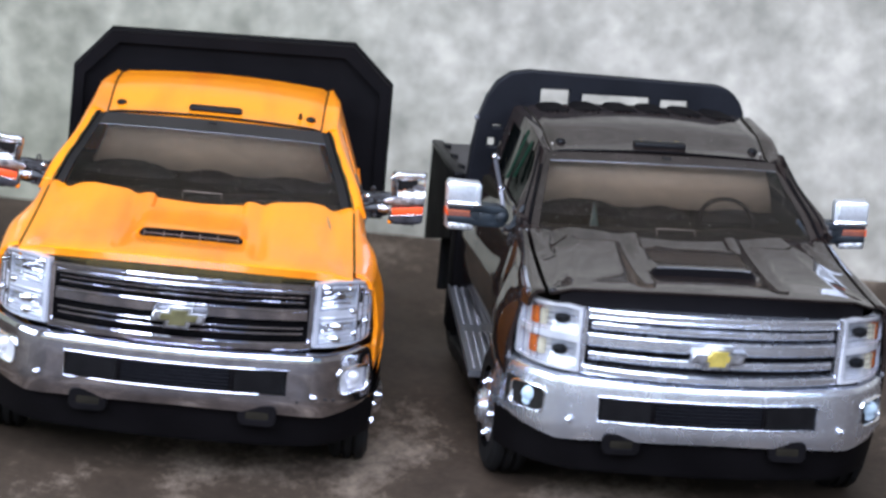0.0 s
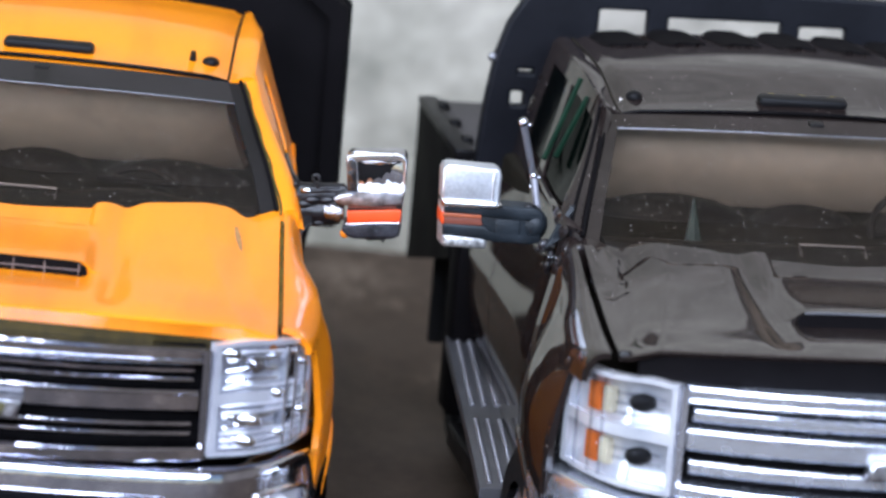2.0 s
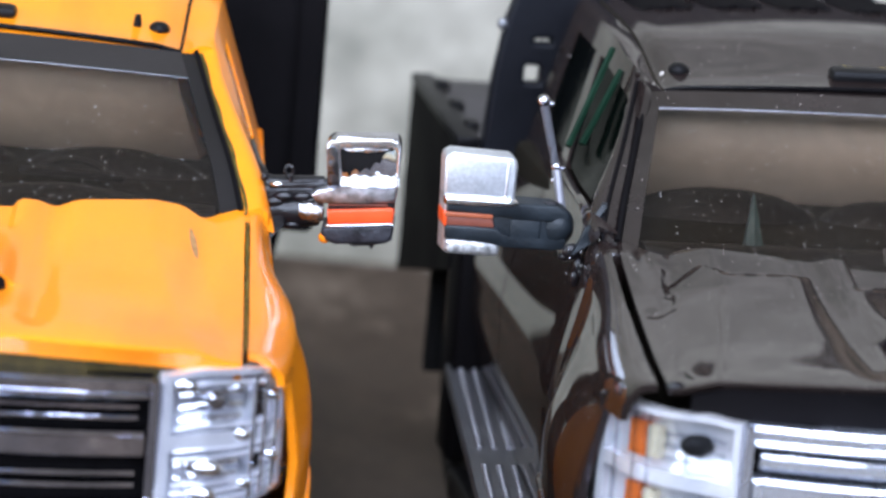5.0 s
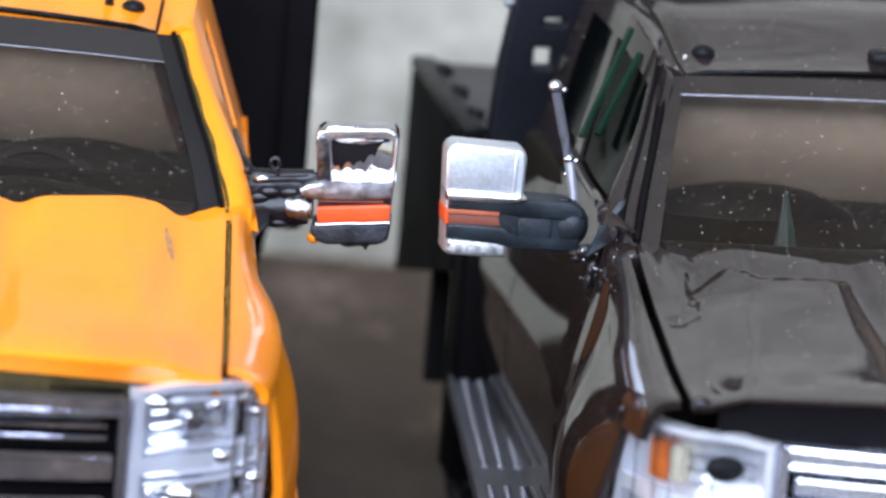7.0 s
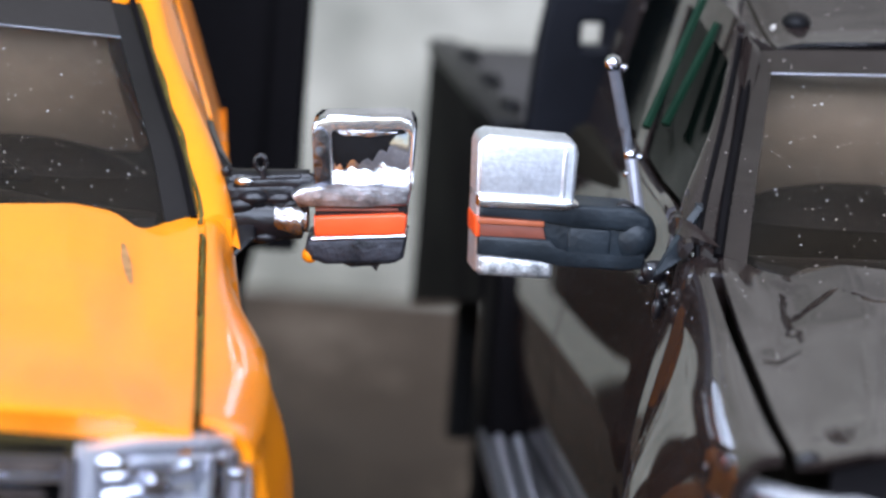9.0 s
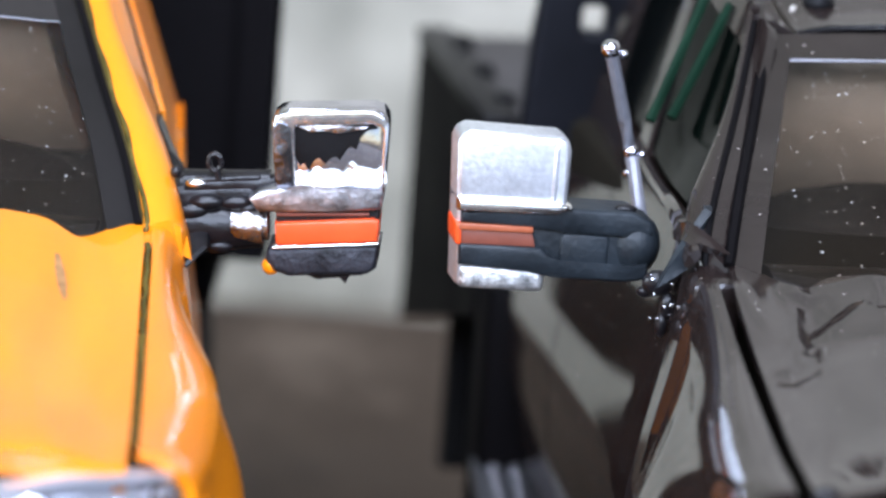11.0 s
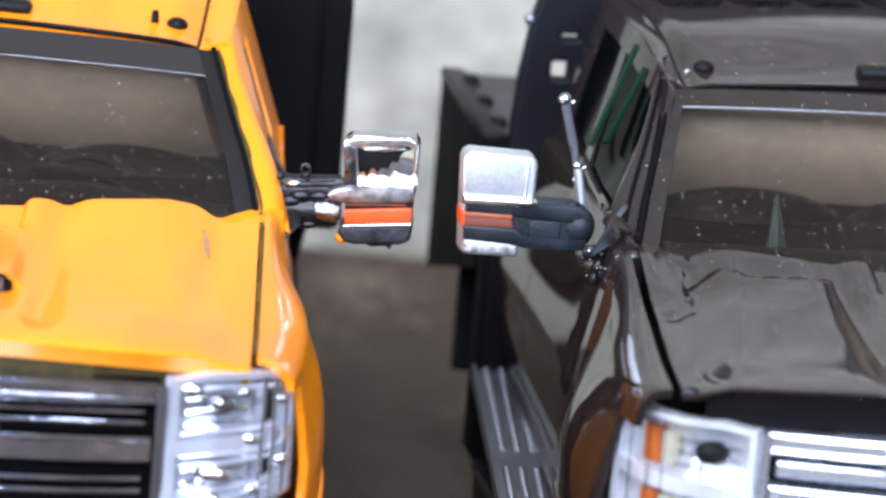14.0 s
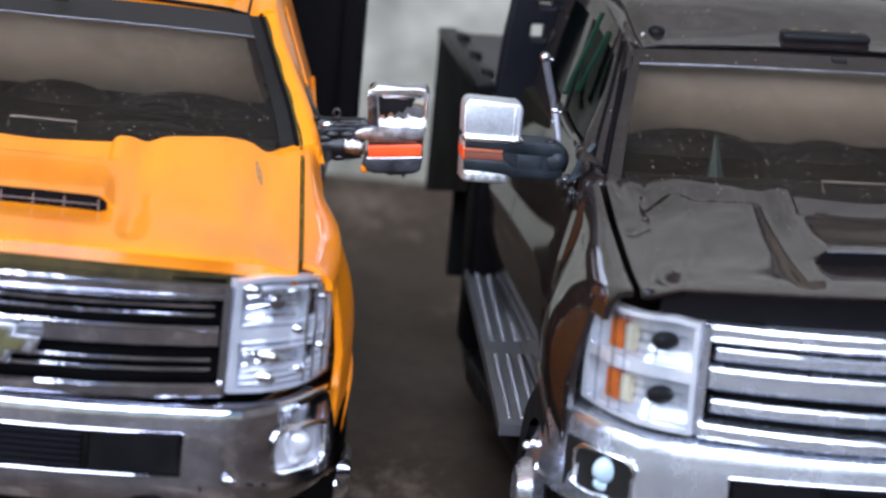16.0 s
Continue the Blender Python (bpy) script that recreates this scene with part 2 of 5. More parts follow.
def concrete():
    m = mat("bare_plaster", (0.36, 0.365, 0.34), 0.85, vary=0.1, grain=9, bump=0.25, bump_scale=160)
    n, l = m.node_tree.nodes, m.node_tree.links
    tc = n.new("ShaderNodeTexCoord")
    big = n.new("ShaderNodeTexNoise")
    big.inputs["Scale"].default_value, big.inputs["Detail"].default_value = 48, 12
    big.inputs["Roughness"].default_value = 0.68
    l.new(tc.outputs["Object"], big.inputs["Vector"])
    ramp = n.new("ShaderNodeValToRGB")
    e = ramp.color_ramp.elements
    e[0].position, e[0].color = 0.36, (0.222, 0.202, 0.162, 1)
    e[1].position, e[1].color = 0.66, (0.405, 0.362, 0.300, 1)
    e.new(0.50).color = (0.305, 0.275, 0.225, 1)
    l.new(big.outputs["Fac"], ramp.inputs[0])
    # multiplies the plaster darker and greener towards the left
    sx, dn = n.new("ShaderNodeSeparateXYZ"), n.new("ShaderNodeTexNoise")
    dn.inputs["Scale"].default_value, dn.inputs["Detail"].default_value = 6, 6
    l.new(tc.outputs["Object"], sx.inputs[0])
    l.new(tc.outputs["Object"], dn.inputs["Vector"])
    ma, mr = n.new("ShaderNodeMath"), n.new("ShaderNodeMapRange")
    ma.operation, ma.inputs[1].default_value = "MULTIPLY_ADD", 0.35
    l.new(dn.outputs["Fac"], ma.inputs[0])
    l.new(sx.outputs["X"], ma.inputs[2])
    mr.inputs["From Min"].default_value, mr.inputs["From Max"].default_value = 0.06, 0.30
    l.new(ma.outputs[0], mr.inputs["Value"])
    mx = n.new("ShaderNodeMix")
    mx.data_type, mx.blend_type = "RGBA", "MULTIPLY"
    mx.inputs["B"].default_value = (0.62, 0.67, 0.56, 1)
    inv = n.new("ShaderNodeMath")
    inv.operation, inv.inputs[0].default_value = "SUBTRACT", 1.0
    l.new(mr.outputs[0], inv.inputs[1])
    l.new(inv.outputs[0], mx.inputs["Factor"])
    l.new(ramp.outputs[0], mx.inputs["A"])
    fn, fr, fm = n.new("ShaderNodeTexNoise"), n.new("ShaderNodeMapRange"), n.new("ShaderNodeMix")
    fn.inputs["Scale"].default_value, fn.inputs["Detail"].default_value = 190, 7
    fr.inputs["From Min"].default_value, fr.inputs["From Max"].default_value = 0.3, 0.7
    fr.inputs["To Min"].default_value, fr.inputs["To Max"].default_value = 0.83, 1.15
    l.new(tc.outputs["Object"], fn.inputs["Vector"])
    l.new(fn.outputs["Fac"], fr.inputs["Value"])
    fm.data_type, fm.blend_type = "RGBA", "MULTIPLY"
    fm.inputs["Factor"].default_value = 1.0
    l.new(mx.outputs["Result"], fm.inputs["A"])
    l.new(fr.outputs[0], fm.inputs["B"])
    l.new(fm.outputs["Result"], n["Principled BSDF"].inputs["Base Color"])
    return m


def wood():
    """A worn board: brown blotches, fine specks and a paler patch that lifts the tone before the orange truck."""
    m = mat("weathered_board", (0.13, 0.105, 0.085), 0.75, spec=0.2, vary=0.2, grain=40, bump=0.3, bump_scale=500)
    n, l = m.node_tree.nodes, m.node_tree.links
    tc, mp = n.new("ShaderNodeTexCoord"), n.new("ShaderNodeMapping")
    mp.inputs["Scale"].default_value = (1.0, 0.42, 1.0)
    l.new(tc.outputs["Object"], mp.inputs[0])

    def noise(scale, detail, rough):
        g = n.new("ShaderNodeTexNoise")
        g.inputs["Scale"].default_value, g.inputs["Detail"].default_value, g.inputs["Roughness"].default_value = scale, detail, rough
        l.new(mp.outputs[0], g.inputs["Vector"])
        return g.outputs["Fac"]

    def calc(op, a, b, c=None):
        q = n.new("ShaderNodeMath")
        q.operation = op
        for k, x in enumerate((a, b, c)):
            if isinstance(x, (int, float)):
                q.inputs[k].default_value = x
            elif x is not None:
                l.new(x, q.inputs[k])
        return q.outputs[0]
    fine, blotch = noise(420, 6, 0.7), noise(30, 10, 0.6)
    tone = calc("MULTIPLY_ADD", fine, 0.34, blotch)
    # distance from the middle of the paler patch
    far = n.new("ShaderNodeVectorMath")
    far.operation = "DISTANCE"
    far.inputs[1].default_value = (-0.03, -0.055, 0)
    l.new(mp.outputs[0], far.inputs[0])
    patch = n.new("ShaderNodeMapRange")
    patch.interpolation_type = "SMOOTHSTEP"
    patch.inputs["From Min"].default_value, patch.inputs["From Max"].default_value = 0.025, 0.10
    patch.inputs["To Min"].default_value, patch.inputs["To Max"].default_value = 0.13, 0.0
    l.new(calc("MULTIPLY_ADD", noise(14, 5, 0.6), 0.08, far.outputs["Value"]), patch.inputs["Value"])
    ramp = n.new("ShaderNodeValToRGB")
    e = ramp.color_ramp.elements
    e[0].position, e[0].color = 0.48, (0.023, 0.0145, 0.0090, 1)
    e[1].position, e[1].color = 0.92, (0.240, 0.182, 0.135, 1)
    e.new(0.71).color = (0.050, 0.0335, 0.0220, 1)
    l.new(calc("ADD", tone, patch.outputs[0]), ramp.inputs[0])
    l.new(ramp.outputs[0], n["Principled BSDF"].inputs["Base Color"])
    return m


PLASTER, BOARD = concrete(), wood()
# dark boards for the unseen room, added to keep the reflections dark
CEIL = mat("unseen_dark_boards", (0.20, 0.17, 0.145), 0.9, vary=0.05, grain=3)

# ---- mesh helpers, in millimetres ----
def smooth01(a, b, x):
    t = max(0.0, min(1.0, (x - a) / (b - a)))
    return t * t * (3 - 2 * t)


def lerp(keys, x):
    """Piecewise linear through (x, value) pairs."""
    if x <= keys[0][0]:
        return keys[0][1]
    for (x0, v0), (x1, v1) in zip(keys, keys[1:]):
        if x <= x1:
            return v0 + (v1 - v0) * (x - x0) / (x1 - x0)
    return keys[-1][1]


def curve(keys, x):
    """A smooth line through (x, value) pairs, with no overshoot to speak of."""
    if x <= keys[0][0]:
        return keys[0][1]
    if x >= keys[-1][0]:
        return keys[-1][1]
    i = max(k for k in range(len(keys) - 1) if keys[k][0] <= x)
    (x0, v0), (x1, v1) = keys[i], keys[i + 1]
    def slope(k):
        a, b = keys[max(k - 1, 0)], keys[min(k + 1, len(keys) - 1)]
        return (b[1] - a[1]) / (b[0] - a[0])
    h = x1 - x0
    t = (x - x0) / h
    return (2 * t ** 3 - 3 * t ** 2 + 1) * v0 + (t ** 3 - 2 * t ** 2 + t) * h * slope(i) + (3 * t ** 2 - 2 * t ** 3) * v1 + (t ** 3 - t ** 2) * h * slope(i + 1)


def finish(me, material, smooth=True, angle=38):
    me.materials.append(material)
    if smooth:
        me.shade_smooth()
        me.set_sharp_from_angle(angle=radians(angle))
    return me


def fit_to_view(co):
    """Stretches and droops the nose and lifts the scuttle before the windscreen to fit the camera's view."""
    k = smooth01(0, 45, -co.y)
    lift = 1.5 * math.exp(-((co.y + 3) / 15) ** 2) * smooth01(40, 56, co.z) * (1 - smooth01(60, 68, co.z)) * (1 - smooth01(37, 39.5, abs(co.x)))
    return Vector((co.x * (1 + 0.02 * k), co.y - k * (0.5 + 4.6 * co.z / 55), co.z * (1 - 0.03 * k) + lift))


def part(name, bm, material, parent, label="", smooth=True, angle=38, kind=""):
    """Links a bmesh (in mm) or a mesh as one object under parent."""
    if isinstance(bm, bmesh.types.BMesh):
        bmesh.ops.recalc_face_normals(bm, faces=bm.faces)
        for v in bm.verts:
            v.co = (fit_to_view(v.co) if parent else v.co) * 0.001
        me = bpy.data.meshes.new(name)
        bm.to_mesh(me)
        bm.free()
    else:
        me = bm
    finish(me, material, smooth, angle)
    ob = new(name, me)
    ob.parent = parent
    return tagged(ob, label, kind=kind)


def thing(name, label, category, group="", at=None):
    ob = new(name)
    ob.empty_display_size = 0.01
    if at:
        ob.matrix_world = at
    return tagged(ob, label, category, group)


def box(x0, x1, y0, y1, z0, z1, bev=0.0, seg=2, bm=None):
    bm = bm or bmesh.new()
    r = bmesh.ops.create_cube(bm, size=1, matrix=Matrix.Translation(((x0 + x1) / 2, (y0 + y1) / 2, (z0 + z1) / 2)) @ Matrix.Diagonal((x1 - x0, y1 - y0, z1 - z0, 1)))
    if bev:
        ed = list({e for v in r["verts"] for e in v.link_edges})
        bmesh.ops.bevel(bm, geom=ed, offset=bev, segments=seg, affect="EDGES", profile=0.5)
    return bm


def cyl(r0, r1, p0, p1, n=20, bev=0.0, bm=None):
    bm = bm or bmesh.new()
    a, b = Vector(p0), Vector(p1)
    q = (b - a).to_track_quat("Z", "Y").to_matrix().to_4x4()
    r = bmesh.ops.create_cone(bm, cap_ends=True, segments=n, radius1=r0, radius2=r1, depth=(b - a).length, matrix=Matrix.Translation((a + b) / 2) @ q)
    if bev:
        ed = [e for e in {e for v in r["verts"] for e in v.link_edges} if any(len(f.verts) > 4 for f in e.link_faces)]
        bmesh.ops.bevel(bm, geom=ed, offset=bev, segments=2, affect="EDGES")
    return bm


def ball(r, at, sx=1, sy=1, sz=1, n=16, bm=None):
    bm = bm or bmesh.new()
    bmesh.ops.create_uvsphere(bm, u_segments=n, v_segments=n // 2, radius=r, matrix=Matrix.Translation(at) @ Matrix.Diagonal((sx, sy, sz, 1)))
    return bm


def grid(fn, us, vs, thick=0.0, skip=None, bm=None, flip=False):
    """A surface fn(u, v) over the lists us and vs; with thick, a closed slab that deep behind it."""
    bm = bm or bmesh.new()
    top = [[bm.verts.new(fn(u, v)) for v in vs] for u in us]
    faces = []
    for i in range(len(us) - 1):
        for j in range(len(vs) - 1):
            if skip and skip((us[i] + us[i + 1]) / 2, (vs[j] + vs[j + 1]) / 2):
                continue
            q = (top[i][j], top[i + 1][j], top[i + 1][j + 1], top[i][j + 1])
            faces.append(bm.faces.new(q[::-1] if flip else q))
    bm.verts.ensure_lookup_table()
    loose = [v for v in bm.verts if not v.link_faces]
    bmesh.ops.delete(bm, geom=loose, context="VERTS")
    if thick:
        bm.normal_update()
        bmesh.ops.solidify(bm, geom=faces, thickness=thick)
    return bm


def span(a, b, n):
    return [a + (b - a) * i / n for i in range(n + 1)]


def sweep(path, shape, closed_ends=True, bm=None):
    """Sweeps the outline shape, (y, z) offsets, along points of path (x, y, z) that run mainly along x."""
    bm = bm or bmesh.new()
    rings = [[bm.verts.new((x, y + a, z + b)) for a, b in shape] for x, y, z in path]
    k = len(shape)
    for r, s in zip(rings, rings[1:]):
        for i in range(k):
            bm.faces.new((r[i], r[(i + 1) % k], s[(i + 1) % k], s[i]))
    if closed_ends:
        bm.faces.new(rings[0])
        bm.faces.new(rings[-1][::-1])
    return bm


def tube(points, r, n=8, bm=None):
    bm = bm or bmesh.new()
    pts = [Vector(p) for p in points]
    rings = []
    for i, p in enumerate(pts):
        d = (pts[min(i + 1, len(pts) - 1)] - pts[max(i - 1, 0)]).normalized()
        q = d.to_track_quat("Z", "Y")
        rings.append([bm.verts.new(p + q @ Vector((r * math.cos(2 * math.pi * k / n), r * math.sin(2 * math.pi * k / n), 0))) for k in range(n)])
    for a, b in zip(rings, rings[1:]):
        for k in range(n):
            bm.faces.new((a[k], a[(k + 1) % n], b[(k + 1) % n], b[k]))
    bm.faces.new(rings[0])
    bm.faces.new(rings[-1][::-1])
    return bm


def rounded(x0, x1, z0, z1, r, n=5):
    pts = []
    for cx, cz, a in ((x1 - r, z1 - r, 0), (x0 + r, z1 - r, 90), (x0 + r, z0 + r, 180), (x1 - r, z0 + r, 270)):
        pts += [(cx + r * math.cos(radians(a + 90 * i / n)), cz + r * math.sin(radians(a + 90 * i / n))) for i in range(n + 1)]
    return pts


def plate(name, outline, holes, y0, y1, bev=0.25):
    """An upright plate in the xz plane between y0 and y1, with holes and eased edges; a mesh in metres."""
    cu = bpy.data.curves.new(name, "CURVE")
    cu.dimensions, cu.fill_mode = "2D", "BOTH"
    for pts in (outline, *holes):
        sp = cu.splines.new("POLY")
        sp.points.add(len(pts) - 1)
        for p, (x, z) in zip(sp.points, pts):
            p.co = (x * 0.001, z * 0.001, 0, 1)
        sp.use_cyclic_u = True
    cu.extrude, cu.bevel_depth, cu.bevel_resolution = (y1 - y0) / 2000 - bev / 1000, bev / 1000, 1
    ob = bpy.data.objects.new(name, cu)
    me = bpy.data.meshes.new_from_object(ob)
    me.transform(Matrix.Translation((0, (y0 + y1) / 2000, 0)) @ Matrix.Rotation(radians(90), 4, "X"))
    bpy.data.objects.remove(ob)
    bpy.data.curves.remove(cu)
    return me


def slice_of(outline, y0, y1, bev=0.2, seg=2, hole=None):
    """An upright shape in the xz plane from its front y0 back to y1, with a rounded front edge; hole: as many points as the outline."""
    bm = bmesh.new()
    n = len(outline)

    def ring(pts, y):
        return [bm.verts.new((x, y, z)) for x, z in pts]
    a, b = ring(outline, y0), ring(outline, y1)
    for i in range(n):
        bm.faces.new((a[i], a[(i + 1) % n], b[(i + 1) % n], b[i]))
    if hole:
        c, d = ring(hole, y0), ring(hole, y1)
        for i in range(n):
            k = (i + 1) % n
            bm.faces.new((c[k], c[i], d[i], d[k]))
            bm.faces.new((a[k], a[i], c[i], c[k]))
            bm.faces.new((b[i], b[k], d[k], d[i]))
    else:
        bm.faces.new(a[::-1])
        bm.faces.new(b)
    front = [e for e in bm.edges if all(abs(v.co.y - y0) < 1e-6 for v in e.verts) and (not hole or e.verts[0] in a and e.verts[1] in a or e.verts[0] in c and e.verts[1] in c)]
    if bev:
        bmesh.ops.bevel(bm, geom=front, offset=bev, segments=seg, affect="EDGES", profile=0.5, clamp_overlap=True)
    return bm


# ---- the room: table top, walls, ceiling, open front ----
def slab(name, x0, x1, y0, y1, z0, z1, material, label, category="", kind="structure"):
    bm = box(x0 * 1000, x1 * 1000, y0 * 1000, y1 * 1000, z0 * 1000, z1 * 1000)
    ob = part(name, bm, material, None, smooth=False)
    return tagged(ob, label, category, kind=kind)


WALL_Y, TABLE = 0.209, 0.0028
slab("table_top", -1.4, 1.6, -1.0, WALL_Y, TABLE - 0.03, TABLE, BOARD, "weathered dark brown wooden table board under the trucks", "table top")
slab("table_base", -1.3, 1.5, -0.9, WALL_Y, -0.75, TABLE - 0.03, CEIL, "plain board base under the table top", "table base")
slab("wall_north", -3.0, 3.4, WALL_Y, WALL_Y + 0.1, -0.75, 2.66, PLASTER, "stained bare grey plaster wall behind the trucks, darker and greener to the left", "wall")
bm = box(-3100, -3000, -2850, -1900, -750, 2660)
box(-3100, -3000, -400, WALL_Y * 1000 + 100, -750, 2660, bm=bm)
box(-3100, -3000, -1900, -400, -750, 100, bm=bm)
box(-3100, -3000, -1900, -400, 1400, 2660, bm=bm)
tagged(part("wall_west", bm, CEIL, None, smooth=False), "unseen brown board side wall with an open window", "wall", kind="structure")
slab("wall_east", 3.4, 3.5, -2.85, WALL_Y + 0.1, -0.75, 2.66, CEIL, "unseen brown board side wall", "wall")
slab("wall_south", -3.1, 3.5, -2.95, -2.85, -0.75, 0.05, CEIL, "unseen low board wall below an open front", "wall")
slab("floor", -3.1, 3.5, -2.95, WALL_Y + 0.1, -0.8, -0.75, CEIL, "plain brown board floor below the table", "floor")
# unseen ceiling, with a hole made for the added overhead fill lamp
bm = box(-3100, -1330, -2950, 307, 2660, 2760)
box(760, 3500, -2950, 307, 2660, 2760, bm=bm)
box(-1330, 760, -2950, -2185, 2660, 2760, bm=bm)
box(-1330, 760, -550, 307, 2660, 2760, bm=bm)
tagged(part("ceiling", bm, CEIL, None, smooth=False), "unseen brown board ceiling with a hole for the added fill lamp", "ceiling", kind="structure")


# ---- the trucks ----
WHEEL_Z = 18.45


def front_y(x, centre, edge, at):
    """The bowed nose in plan: centre on the middle line, edge at x = at."""
    return centre + (edge - centre) * (abs(x) / at) ** 2.2


def seg_gap(px, py, ax, ay, bx, by):
    """Distance of a point from a short line."""
    dx, dy = bx - ax, by - ay
    k = min(1.0, max(0.0, ((px - ax) * dx + (py - ay) * dy) / (dx * dx + dy * dy)))
    return math.hypot(px - ax - k * dx, py - ay - k * dy)


def hood_z(x, y):
    a = abs(x)
    z = lerp(((-60, 56.4), (-50, 56.6), (-38, 56.7), (-28, 56.9), (-6, 57.5)), y)
    z += 0.9 * (1 - (a / 37) ** 2) - 0.4
    z -= 1.2 * (a / 37) ** 2 * (1 - smooth01(-50, -25, y))
    # the raised middle falls to the sides over a flat facet that runs outwards to the nose
    e0, e1 = lerp(((-53, 31.6), (-20, 25.8)), y), lerp(((-53, 35.4), (-20, 31.4)), y)
    z += 1.0 * (1 - min(1.0, max(0.0, (a - e0) / (e1 - e0))))
    z -= 0.8 * math.exp(-((a - 15.0) / 1.6) ** 2) * smooth01(-56, -48, y)
    z -= 0.35 * math.exp(-((a - 33.5) / 1.3) ** 2) * smooth01(-20, -9, y)
    # the scoop: a raised lip behind a slot, a dished ramp before it
    w = 1 - smooth01(10.6, 12.6, a)
    if y > -38.0:
        z += w * 1.2 * (1 - smooth01(-37, -17, y))
    else:
        z -= w * 0.8 * smooth01(-50, -38, y)
    # the raised panels end in small steps before the scuttle
    z -= 0.9 * (1 - smooth01(10.2, 11.0, a)) * smooth01(-21.0, -20.2, y)
    d = y - front_y(x, -59.0, -51.5, 37)
    if d < 0.5:
        z -= 0.25 * (1 - max(d, 0) / 0.5) ** 2
    return z


def cowl_y(u):
    """The bowed rear edge of the hood; u is 0 in the middle and 1 at the side."""
    return -14.6 + 9.0 * min(1.0, abs(u)) ** 1.5


def side_x(y, z):
    """Half-width of fender and door at y and z."""
    belt = curve(((-52, 41.6), (-44, 42.2), (-30, 41.0), (-14, 38.5), (0, 37.7), (56, 36.6)), y)
    bulge = curve(((-52, 42.6), (-44, 44.0), (-32, 45.2), (-20, 44.2), (-10, 41.4), (0, 40.6), (56, 39.6)), y)
    top = 59.5 if y > -10 else 56.0
    up = belt + (bulge - belt) * (1 - smooth01(40, top, z))
    return up - 1.3 * (max(0.0, 40 - z) / 26) ** 1.5


def arch(y, cy=-24.5, r=18.3, cz=17.6, low=14.0):
    d = r * r - (y - cy) ** 2
    return max(low, cz + math.sqrt(d)) if d > 0 else low


